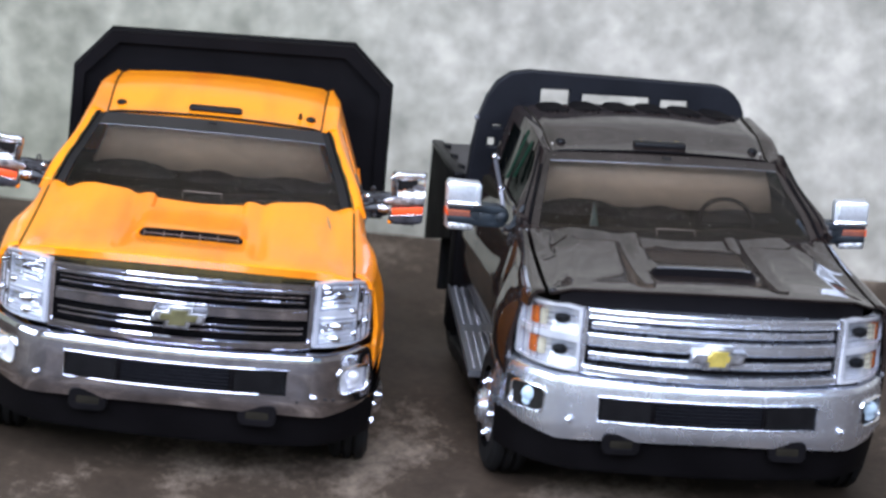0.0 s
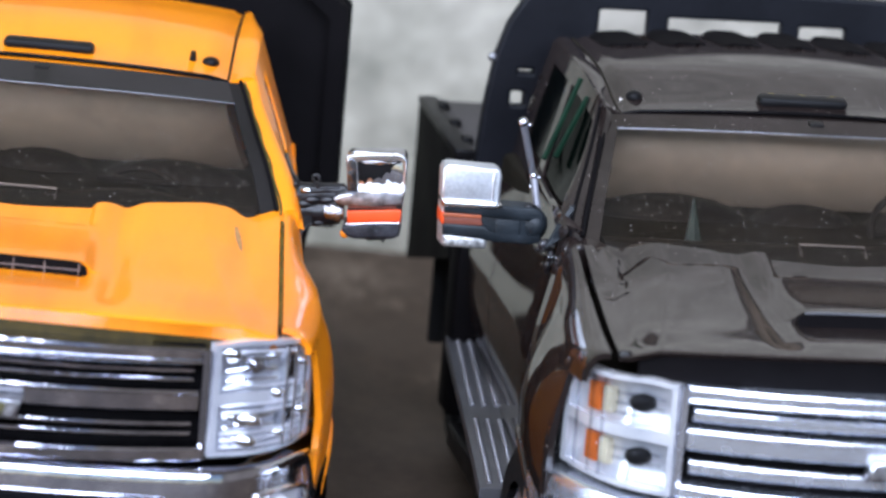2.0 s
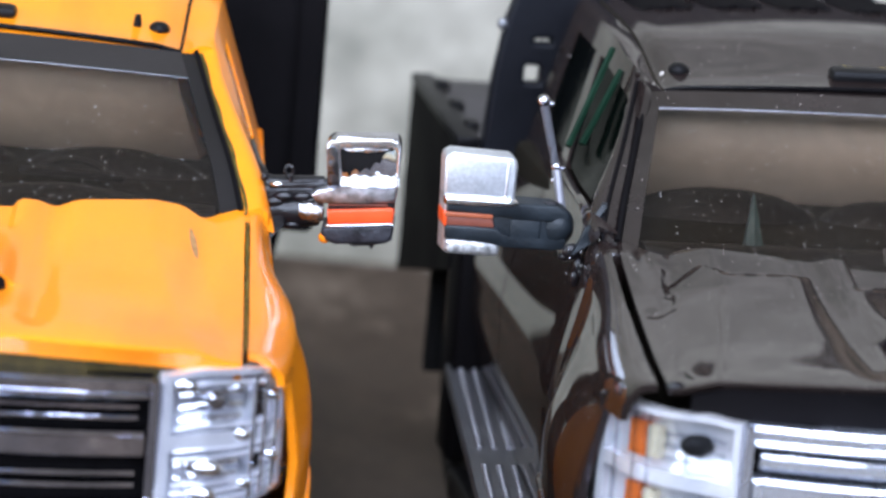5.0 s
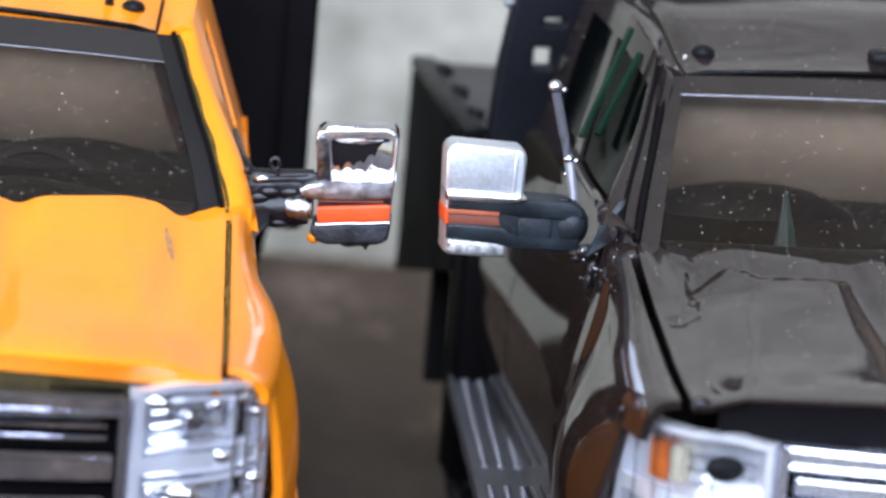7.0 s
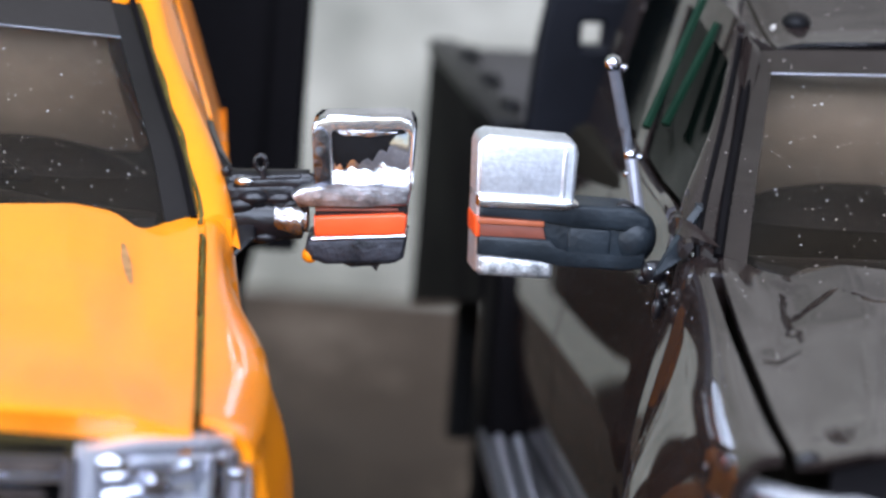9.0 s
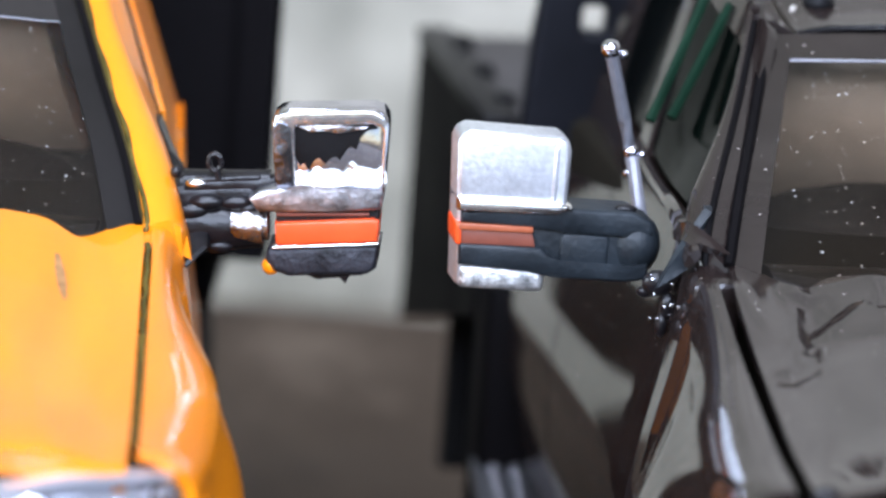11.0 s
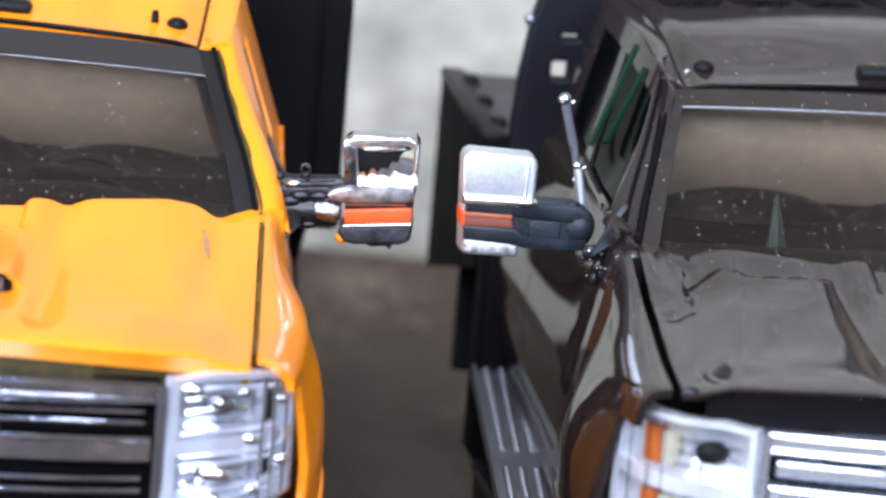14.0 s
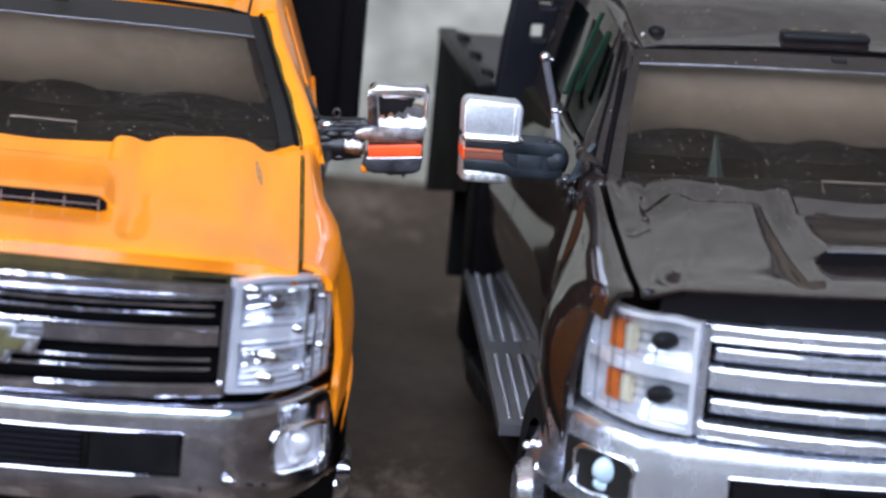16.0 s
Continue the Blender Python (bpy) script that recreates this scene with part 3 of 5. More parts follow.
def truck(label, paint, chrome, black, at):
    t = thing("toy_truck", label, "toy truck", "model trucks", at)

    def hz(x, y):
        """Height of the hood, which rolls down at the nose; the black truck's is raised to fit the camera's view and
        has crisper panels.
        """
        nose = max(0.0, (7 - y + front_y(x, -59.0, -51.5, 37)) / 7) ** 2
        if not black:
            return hood_z(x, y) + 0.4 * (1 - smooth01(-50, -28, y)) - 0.4 * nose
        a = abs(x)
        z = hood_z(x, y) + 1.5 * (1 - smooth01(-60, -16, y)) - 0.12 * nose
        z -= 0.6 * smooth01(15.5, 17.0, a) * (1 - smooth01(30.4, 31.6, a)) * smooth01(0, 0.9, y - lerp(((16.8, -17.3), (25.1, -17.3), (27.4, -14.1), (31.4, -18.3)), a))
        # a tongue beside the seam, outlined by a groove
        if y < -9 and a < 35.6:
            d = min(seg_gap(a, y, 31.3, -12.5, 31.8, -19.5), seg_gap(a, y, 31.8, -19.5, 32.8, -24.5), seg_gap(a, y, 32.8, -24.5, 34.5, -26.6), seg_gap(a, y, 34.5, -26.6, 36.5, -25.0))
            z -= (0.5 - 0.3 * smooth01(18, 24, -y)) * math.exp(-(d / 0.7) ** 2)
        return z

    # inner shell that fills the gaps between the panels, near-black for the shade in them
    bm = box(-35.5, 35.5, -48, 20, 14, 51, 2)
    part("inner_shell", bm, SEAMY, t)
    bm = box(-36 if black else -33, 36 if black else 33, -6, 55 if black else 42, 14, 56, 1)
    part("cab_floor_shell", bm, SEAMY, t)

    # hood
    us = span(-36.2, 36.2, 128)
    vs = [-1, 0, 0.003, 0.007, 0.012, 0.018, 0.026, 0.04, 0.055, 0.075, 0.1] + span(0.14, 0.42, 16) + [0.4225] + span(0.44, 1, 40)

    def hood(u, v):
        y0 = front_y(u, -59.0, -51.5, 37)
        y1 = cowl_y(u / 36) - (2.8 * math.exp(-((abs(u) - 31.6) / 1.7) ** 2))
        y = y0 + (-38.02 - y0) * max(v, 0) / 0.42 if v <= 0.42 else -37.98 + (y1 + 37.98) * (v - 0.4225) / 0.5775
        seam = lerp(((-53, 38.6), (-11, 36.4), (0, 35.4)), y) - (1.0 if black else 0.65)
        if v < 0:
            return (u * seam / 36.2, y0 + (1.6 if black else 0.7), hz(u, y0) - (0.8 if black else 1.9))
        return (u * seam / 36.2, y, hz(u, y))
    part("hood", grid(hood, us, vs, 0.9), paint, t, "hood with a raised scoop and two creases", angle=30)
    # dark strip that paints in the shade under the hood's lip
    part("nose_shade", sweep([(u, front_y(u, -59.0, -51.5, 37) + 0.05, hz(u, front_y(u, -59.0, -51.5, 37))) for u in span(-35, 35, 40)], [(0.5, -6.2), (1.6, -6.2), (1.6, -0.75), (0.5, -0.55)] if black else [(0.9, -5.2), (1.7, -5.2), (1.7, -1.6), (0.9, -1.6)]), MATTE if black else GRIME_SHADE, t, "dark strip painted for the shade under the hood's lip")
    # the scoop's slot with its mesh
    zs = hz(0, -38.3)
    part("scoop_slot", grid(lambda x, k: (x, -38.75 + 0.2 * k, hz(x, -38.4) - 0.15 + (hz(x, -37.6) - hz(x, -38.4) + 0.2) * k), span(-11.8, 11.8, 24), span(0, 1, 3), 0.8), MATTE, t, "dark slot across the scoop")
    if black:
        # thin silver line stands in for the highlight on the scoop's edge
        part("scoop_highlight", sweep([(x, -38.4, hz(x, -37.4) + 0.05) for x in span(-10.9, 10.9, 10)], [(-0.2, -0.13), (0.2, -0.13), (0.2, 0.13), (-0.2, 0.13)]), STEPM, t)
    else:
        part("scoop_bar", box(-10.8, 10.8, -38.9, -38.72, zs + 0.75, zs + 0.9), STEPM, t)
        for x in (-10.7, -6.2, -2.1, 2.1, 6.2, 10.7):
            part("scoop_bar", box(x - 0.09, x + 0.09, -38.9, -38.72, zs + 0.1, zs + 1.7), STEPM, t)

    if not black:
        part("hood_smudge", grid(lambda u, v: (29.9 + 1.2 * v + (0.25 + 0.45 * math.sin(math.pi * v)) * (u - 0.5), -14.2 - 7.0 * v, hz(30 + 1.2 * v, -14.2 - 7.0 * v) + 0.05), span(0, 1, 4), span(0, 1, 12), 0.04), STAIN, t, "grey smudge on the paint")

    def screen(u, v, lift=0.0):
        x = u * (35.2 + ((28.6 if black else 27.6) - 35.2) * v)
        y = -6.2 - 6.5 * (1 - abs(u) ** 1.6) * (1 - 0.65 * max(v, 0)) + 23.8 * v
        z = 56.9 + (70.7 - 56.9) * v + 0.8 * math.sin(math.pi * v) + 1.0 * (1 - u * u) + lift
        return (x, y, z)

    def taper(y):
        return 0.055 * max(0.0, y)

    for s in (-1, 1):
        # fender with its wheel arch
        ys = span(-49.6, -46, 5)[:-1] + span(-46, -43.4, 3)[:-1] + span(-43.2, -42.2, 3)[:-1] + span(-41.8, -5.4, 44)

        if not black:
            ys = [y for y in ys if y > -47.8]

        def wing_x(y, z):
            """The orange truck's wings are widened near the top to fit the camera's view."""
            return side_x(y, z) + (0.0 if black else 1.4 * math.exp(-((y + 25) / 13) ** 2) * smooth01(40, 50, z))

        def fender(y, w):
            seam = lerp(((-53, 38.6), (-11, 36.4), (0, 35.4)), y)
            if w < 0.25:
                k = w / 0.25
                x = seam + (wing_x(min(y, -10.1), 55.5) - seam) * k
                z = hz(36.2, max(y, -50)) - 0.1 - 2.5 * k ** (3.4 if black else 2.4) - 1.2 * max(0, (-48 - y) / 5) ** 2
                return (s * x, y, z)
            k = (w - 0.25) / 0.75
            z1 = hz(36.2, max(y, -50)) - 2.6 - 1.2 * max(0, (-48 - y) / 5) ** 2
            zb = max(arch(y), lerp(((-53, 52.0), (-43.2, 51.6), (-42.2, 37), (-41.5, 0)), y))
            zb = min(zb, z1 - 0.8)
            z = z1 + (zb - z1) * k
            return (s * wing_x(y, z), y, z)
        part("fender", grid(fender, ys, span(0, 0.25, 6)[:-1] + span(0.25, 1, 22), 0.9, flip=s > 0), paint, t, angle=45)
        if not black:
            part("seam_grime", tube([(s * (lerp(((-53, 38.6), (-11, 36.4), (0, 35.4)), y) - 0.3 + 0.06 * math.sin(1.7 * y)), y, hz(36.2, y) - 0.3 + 0.08 * math.sin(2.9 * y)) for y in span(-46, -9, 60)], 0.2, 6), SEAMDIRT, t, "olive grime in the hood seam")
        # arch lip
        part("arch_lip", tube([(s * (side_x(y, arch(y)) - 0.1), y, arch(y)) for y in span(-41.6, -9.0, 26)], 0.55), paint, t)

        # doors and cab corner below the belt
        def door(y, k):
            zt, zb = lerp(((-9, 58.0), (0, 59.2), (56, 59.2)), y) if black else 57.3, 15.0
            z = zt + (zb - zt) * k
            crease = 0.35 * math.exp(-((z - 41) / 1.2) ** 2)
            tuck = (-0.045 * (1 - smooth01(44, 60, z)) * smooth01(20, 36, z) if black else 0.02 * (1 - smooth01(48, 56, z))) * max(0.0, y + 5)
            return (s * (side_x(y, z) + crease - taper(y) - tuck), y, z)
        part("door", grid(door, span(-5.0, 33.6, 26), span(0, 1, 24), 0.9, flip=s > 0), paint, t, angle=45)
        if black:
            part("belt_bead", tube([(s * (side_x(y, 58.5) - taper(y) - 0.25), y, lerp(((-9, 57.6), (0, 59.0), (56, 59.2)), y)) for y in span(-6.5, 30, 20)], 0.6, 8), paint, t)
        part("cab_corner", grid(door, span(34.1, 56.0 if black else 42.0, 14), span(0, 1, 24), 0.9, flip=s > 0), paint, t, angle=45)
        part("rocker", box(min(s * 37, s * 40.5), max(s * 37, s * 40.5), -9, 55.5, 11.5, 15.2, 0.6), PLASTIC, t)
        # bent rod beside the side window
        if black and s < 0:
            rod = part("window_rod", tube([(s * x, y, z) for x, y, z in ((39.0, 4.5, 56.5), (39.3, 6.5, 59.5), (39.65, 9.6, 63.0), (40.4, 9.2, 65.6), (41.3, 8.4, 68.5), (42.0, 8.0, 70.9))], 0.5, 8), RODM, t, "bent silver rod beside the window")
            # chrome balls stand in for the bright knob and glints on the rod
            for x, y, z, r in ((42.0, 8.0, 71.0, 0.75), (41.0, 8.2, 70.6, 0.35), (39.65, 9.4, 63.1, 0.6), (38.9, 9.2, 62.9, 0.3), (39.9, 9.0, 61.6, 0.3)):
                part("rod_glint", ball(r, (s * x, y, z), n=10), CHROME, rod)
        part("door_handle", box(min(s * 34.6, s * (36.6 if black else 35.4)), max(s * 34.6, s * (36.6 if black else 35.4)), 26.5, 32.5, *((50.0, 51.6) if black else (55.9, 57.6)), 0.5, 3), paint, t)

        # cab side above the belt: pillars, rail and glass
        def post(k):
            """Outer edge of the windscreen pillar."""
            return Vector(screen(s * 0.995, k)) + Vector((s * (3.3 - 1.6 * k), 3.0, -0.3))

        def upper(y, k):
            """k 0 at the belt, 1 at the roof rail; the front edge leans with the windscreen."""
            if not black:
                b = post(k)
                z = b.z + k * (lerp(((16, 70.4), (20, 72.0), (32, 73.4), (56, 72.4)), y) - 70.4)
                return (s * (abs(b.x) + (31.3 + 0.35 * (65.5 - z) - abs(b.x)) * (y - b.y) / (42 - b.y)), y, z)
            x0, z0 = side_x(y, 59.5) - (0.3 if black else 0.6) - taper(y), 57.6 + 1.8 * smooth01(-8, 2, y)
            x1, z1 = lerp(((12, 28.6), (26, 29.5), (56, 29.6)), y), lerp(((12, 70.6), (20, 72.4), (32, 73.6), (56, 72.6)), y)
            return (s * (x0 + (x1 - x0) * k ** 1.15), y, z0 + (z1 - z0) * k)

        def lean(a, k):
            """y of the line from the cowl corner to the roof corner."""
            return a + (-7.5 + 23.0 * k) * max(0.0, 1 - a / 56)

        def pane(a, k, out=0.0):
            y = lean(a, k) if black else post(k).y + (42 - post(k).y) * a / 56
            x, yy, z = upper(y, k)
            return (x + s * out, yy, z)
        wa = 5.2 if black else 0.0
        part("side_window", grid(lambda a, k: pane(a, k, -0.35), span(wa - 0.2 if black else 13.0, 29, 12), span(0.03, 0.86, 10), 0.5, flip=s < 0), SIDEGLASS, t, "dark tinted side window")
        part("rear_side_window", grid(lambda a, k: pane(a, k, -0.35), span(33, 50, 10), span(0.03, 0.86, 10), 0.5, flip=s < 0), SIDEGLASS, t, "dark tinted side window")
        # green edges of the thick side glass
        for (x0, y0, z0), (x1, y1, z1) in (((31.1, 25.5, 73.7), (36.7, 18.5, 63.4)), ((30.2, 24.0, 71.4), (35.0, 19.0, 63.6))) if black and s < 0 else ():
            part("window_trim", tube([(s * (x0 + (x1 - x0) * k), y0 + (y1 - y0) * k, z0 + (z1 - z0) * k) for k in span(0, 1, 6)], 0.42, 6), GREENM, t, "green edge of the side glass")
        def pillar(w, k):
            up = max(k, 0.0)
            a = Vector(screen(s * 0.995, up))
            b = Vector(pane(wa, up))
            c = a.lerp(b, w) + Vector((0, 3 * min(k, 0.0), 15 * min(k, 0.0)))
            out = Vector((s * 0.75, -0.25, 0.6))
            return c + out * ((1.5 if black else 1.0) * math.sin(math.pi * w) ** 0.8)
        part("screen_seal", tube([Vector(pillar(0.0, k)) + Vector((0, -0.1, 0.25)) for k in span(0, 1, 14)], 0.42 if black else 0.3, 6), MATTE, t)
        part("pillar_groove", tube([pillar(0.27 if black else 0.02, k) for k in span(-0.1, 0.98, 16)], 0.28 if black else 0.4, 6), MATTE if black else GRIME_SHADE, t)
        if not black:
            part("pillar_grime", tube([Vector(pillar(0.1 + 0.02 * math.sin(23 * k), k)) for k in span(-0.1, 0.98, 30)], 0.2, 6), SEAMDIRT, t, "olive grime along the seam")
        part("a_pillar", grid(pillar, span(0, 1, 8), ([-0.14, -0.07] if black else [-0.3, -0.2, -0.1]) + span(0, 1, 16), 0.8, flip=s < 0), paint, t)
        if black:
            def foot(w, q):
                y = -5.6 + (lean(wa, 0.0) + 5.6) * w
                return Vector(pillar(w, 0.03)).lerp(Vector((s * (side_x(y, 58.5) - taper(y) + (0.1 if black else -1.0)), y, lerp(((-9, 57.8), (0, 59.0), (56, 59.2)), y))), q)
            part("pillar_foot", grid(foot, span(0, 1, 10), span(0, 1, 4), 0.6, flip=s < 0), paint, t)
        else:
            part("cab_sill", grid(pane, span(0, 56, 12), [-0.06, 0.0, 0.08, 0.16, 0.24], 0.9, flip=s < 0), paint, t)
            part("door_frame", grid(pane, span(0, 13.5, 6), span(0.2, 0.86, 8), 0.9, flip=s < 0), paint, t)
            part("door_frame", grid(pane, span(27, 56, 6), span(0.2, 0.86, 8), 0.9, flip=s < 0), paint, t)
        part("cowl_corner", box(min(s * 34.2, s * 38.0), max(s * 34.2, s * 36.8), -8.5, -2.5, 50, 56.7, 0.7), paint, t)
        part("b_pillar", grid(pane, span(29, 33, 4), span(0, 1, 16), 0.9, flip=s < 0), paint, t)
        part("c_pillar", grid(pane, span(50, 56, 5), span(0, 1, 16), 0.9, flip=s < 0), paint, t)
        part("roof_rail", grid(lambda a, k: pane(a, k), span(0.3, 56, 24), span(0.82, 1, 5), 0.9, flip=s < 0), paint, t)

    # windscreen with a black border and a bright strip at its head
    part("windscreen", grid(screen, span(-0.985, 0.985, 24), span(-0.1, 0.99, 18), 0.5), WINDSCREEN, t, "smoky windscreen with a dark edge")
    for s in (-1, 1):
        part("screen_border", grid(lambda u, v: screen(s * u, v, 0.08), span(0.93, 0.992, 4), span(-0.06, 0.99, 18), 0.2, flip=s < 0), paint if black else DASH, t)
    part("screen_border", grid(lambda u, v: screen(u, v, 0.08), span(-0.93, 0.93, 20), span(0.87 if black else 0.82, 0.992, 3), 0.2), paint if black else BORDER, t)
    part("head_strip", tube([screen(u, 0.865 if black else 0.81, 0.12) for u in span(-0.93, 0.93, 20)], 0.1 if black else 0.07, 6), STEPM, t, "thin bright strip")
    part("mirror_mount", box(-1.0, 1.0, 9.5, 11.5, 71.9, 72.4, 0.1), DASH, t)

    # roof
    def roof(u, v):
        y = 19.0 + (56.0 - 19.0) * v - 2.4 * (1 - u * u) * (1 - v)
        hw = 26.2 + 0.6 * v if black else 25.5 - 0.4 * v
        z = 70.9 + 2.6 * smooth01(0, 0.5, v) - (0.3 if black else 0.8) * smooth01(0.7, 1, v) + 1.4 * (1 - u * u)
        z -= 0.35 * (abs(u) > 0.965)
        return (u * hw, y, z)
    part("roof", grid(roof, [-1, -0.97] + span(-0.95, 0.95, 26) + [0.97, 1], span(0, 1, 18), 0.9), paint, t, angle=35)
    for s in (-1, 1):
        def edge(v, s=s):
            return Vector(roof(s, max(v, 0.0))) + Vector((0, 40.4 * min(v, 0.0), 0))

        def rail(v, w, s=s):
            """The rounded cab corner between the roof panel and the side windows."""
            e = edge(v)
            x1 = lerp(((12, 28.6), (26, 29.5), (56, 29.6)) if black else ((16, 29.3), (42, 28.9), (56, 26.4)), e.y)
            z1 = lerp(((12, 70.6), (20, 72.4), (32, 73.6), (56, 72.6)), e.y)
            c = e.lerp(Vector((s * x1, e.y, z1 - 0.3)), w)
            return c + Vector((s * 0.5, 0, 0.55)) * math.sin(math.pi * min(1.0, w))
        part("cab_corner_rail", grid(rail, span(-0.035, 1, 16), span(0.06, 1.0, 7), 0.5, flip=s > 0), paint, t)
        part("roof_gutter", tube([edge(v) + Vector((s * 0.15, 0, -0.05)) for v in span(-0.03, 1, 14)], 0.3, 6), SEAMY, t)
    part("roof_groove", tube([Vector(roof(u, 0)) + Vector((0, -0.25, -0.1)) for u in span(-1, 1, 20)], 0.32, 6), GLOSSBLACK, t, "dark groove over the windscreen")
    # dark rough lobes along the rear edge
    for i in range(6) if black else ():
        x0 = -20.6 + 8.4 * i

        def lobe(a, b, x0=x0):
            p = Vector(roof((x0 + 3.55 * a * (1 - 0.2 * abs(2 * b - 1) ** 3 + 0.05 * math.sin(9 * b + i)) - (1.6 + 0.03 * x0) * b) / 27, 0.78 + 0.22 * b + 0.012 * math.sin(7 * a + 2 * i) * (1 - b)))
            return p + Vector((0, 0, 0.1 + 0.6 * (1 - a ** 6) * (0.5 + 0.5 * b)))
        part("roof_lobe", grid(lobe, span(-1, 1, 8), span(0, 1, 6), 0.4), MATTE, t, "dark rough lobe at the roof's rear edge")
    # clearance lamps on the roof
    def on_roof(x, v):
        return Vector(roof(x / 26.0, v))
    c = on_roof(0, 0.11)
    part("roof_lamp", box(-6.4, 6.4, c.y - 1.6, c.y + 1.6, c.z - 0.4, c.z + 1.1, 0.7), PLASTIC, t, "long black roof lamp")
    for x in (-4.2, 0.2, 4.4) if black else ():
        part("yellow_mark", box(x - 0.5, x + 0.5, c.y + 1.1, c.y + 1.35, c.z + 0.9, c.z + 1.06, 0.05), GOLD, t)
    for s in (-1, 1):
        p = on_roof(s * 23.2, 0.15)
        part("roof_lamp", ball(1.25, p + Vector((0, 0, 0.1)), 1, 1, 0.7), PLASTIC, t)
    if not black:
        p = on_roof(20.6, 0.15)
        part("roof_peg", cyl(0.5, 0.35, p, p + Vector((0, 0, 1.4)), 8), PLASTIC, t)

    # cab back wall and interior
    w, cab_end = (33.5, 56) if black else (31.5, 42)
    part("cab_back", plate("cab_back", [(-w, 30), (-w, 58), (8 - w, 70), (w - 8, 70), (w, 58), (w, 30)], [], cab_end - 1.2, cab_end - 0.2, 0.2), paint, t)
    part("dashboard", grid(lambda u, v: (u * 32, -13 + 15 * v, 54.6 + 2.4 * math.sin(math.pi * min(1, v * 1.1)) + 1.2 * math.exp(-((u - 0.48) / 0.22) ** 2)), span(-1, 1, 24), span(0, 1, 8), 1.5), DASH, t)
    # thin bright outline on the dash
    part("dash_outline", tube([(-4.6, -8.5, 56.6), (-4.6, -6.6, 57.6), (4.6, -6.6, 57.6), (4.6, -8.5, 56.6)], 0.22, 6), STEPM, t)
    w = bmesh.new()
    ring = [(15 + 6.5 * math.cos(a), 7 + 3.0 * math.sin(a) * 0.9, (57.0 if black else 52.6) + 5.6 * math.sin(a)) for a in span(0, 2 * math.pi, 28)]
    tube(ring, 0.55, 6, w)
    box(9, 21, 6.4, 7.2, 56.5, 57.4, 0.2, 1, w)
    part("steering_wheel", w, DASH, t)
    bench = grid(lambda u, v: (u * ((31 if black else 29.5) - 5.5 * v), 28 - 9 * math.sin(math.pi * (0.0 + 0.78 * v)) + 2.0 * u * u, 53.0 + 18.5 * v), span(-1, 1, 24), span(0, 1, 10), 3)
    part("bench_back", bench, SEAT, t, "tan bench seat back")
    part("bench_seat", box(-31, 31, 4, 20, 50, 55.5, 2, 3), DASH, t)
    # dark balls added for an uneven dark edge below the seat back
    for x, w in ((-19.0, 12.0), (0.5, 8.0), (19.5, 11.0)):
        part("dark_seat_mass", ball(1.0, (x, 16.0, 55.5), w, 5.0, 4.2 if x < 0 else 3.4, 20), DASH, t)
    part("roof_lining", grid(lambda u, v: (u * 24.5, 22 + 32 * v, 69.4 + 1.6 * (1 - u * u)), span(-1, 1, 10), span(0, 1, 4), 0.6), SEAT, t)

    # grille
    def gy(x, z):
        return front_y(x, -62.6, -55.6, 29.5) - 0.10 * (46 - z)

    def bar(name, z0, z1, x0, x1, depth, proud, material, lab=""):
        n = 20
        bmx = bmesh.new()
        zc = (z0 + z1) / 2
        h = (z1 - z0) / 2
        path = [(x, gy(x, zc), zc - 0.9 * (x / 29) ** 2 * (zc - 36) / 18) for x in span(x0, x1, n)]
        b = min(0.35, h * 0.6)
        lean = (0.12 if black else 0.0) * h
        sweep(path, [(-proud - lean, -h + b), (-proud - lean + b, -h), (depth, -h), (depth, h), (-proud + b, h), (-proud, h - b)], True, bmx)
        return part(name, bmx, material, t, lab)
    part("grille_back", sweep([(x, gy(x, 46) + 2.2, 45.8) for x in span(-30, 30, 20)], [(0, -8), (1, -8), (1, 8), (0, 8)]), MATTE, t)
    bar("grille_frame", 51.9, 54.3, -29.6, 29.6, 4, 0.8, chrome)
    bar("frame_ridge", 52.0, 52.7, -29.0, 29.0, 2, 1.15, chrome)
    bar("grille_bar", 45.0, 48.1, -28.6, 28.6, 2.5, 0.5, chrome)
    bar("bar_ridge", 47.5, 48.2, -28.4, 28.4, 2, 0.85, chrome)
    if black:
        for z in (49.15, 41.5):
            bar("grille_slat", z, z + 1.85, -28.0, 28.0, 1.4, 0.15, chrome)
            bar("slat_ridge", z + 1.35, z + 1.95, -27.9, 27.9, 1.4, 0.4, chrome)
    else:
        for z in (49.3, 50.6, 41.4, 42.8):
            bar("grille_slat", z, z + 0.6, -27.8, 27.8, 1.4, 0.15, chrome)
    bar("grille_frame", 37.8, 39.8, -29.4, 29.4, 3.5, 0.9, chrome)
    for s in (-1, 1):
        part("grille_frame", sweep([(s * 29.4 + d, gy(29.4, 46) - 0.4, 45.4) for d in (-0.5, 0.5)], [(-0.5, -7.6), (2.5, -7.6), (2.5, 8.0), (-0.5, 8.0)]), chrome, t)
    # plain badge: a gold bar with a shorter block over it, in a bright surround
    def badge(k):
        return [(-6.2 * k, -0.9 * k), (-2.6 * k, -0.9 * k), (-3.0 * k, -2.4 * k), (2.2 * k, -2.4 * k), (2.6 * k, -0.9 * k), (5.6 * k, -0.9 * k), (6.2 * k, 1.0 * k), (2.6 * k, 1.0 * k), (3.0 * k, 2.4 * k), (-2.2 * k, 2.4 * k), (-2.6 * k, 1.0 * k), (-5.6 * k, 1.0 * k)]
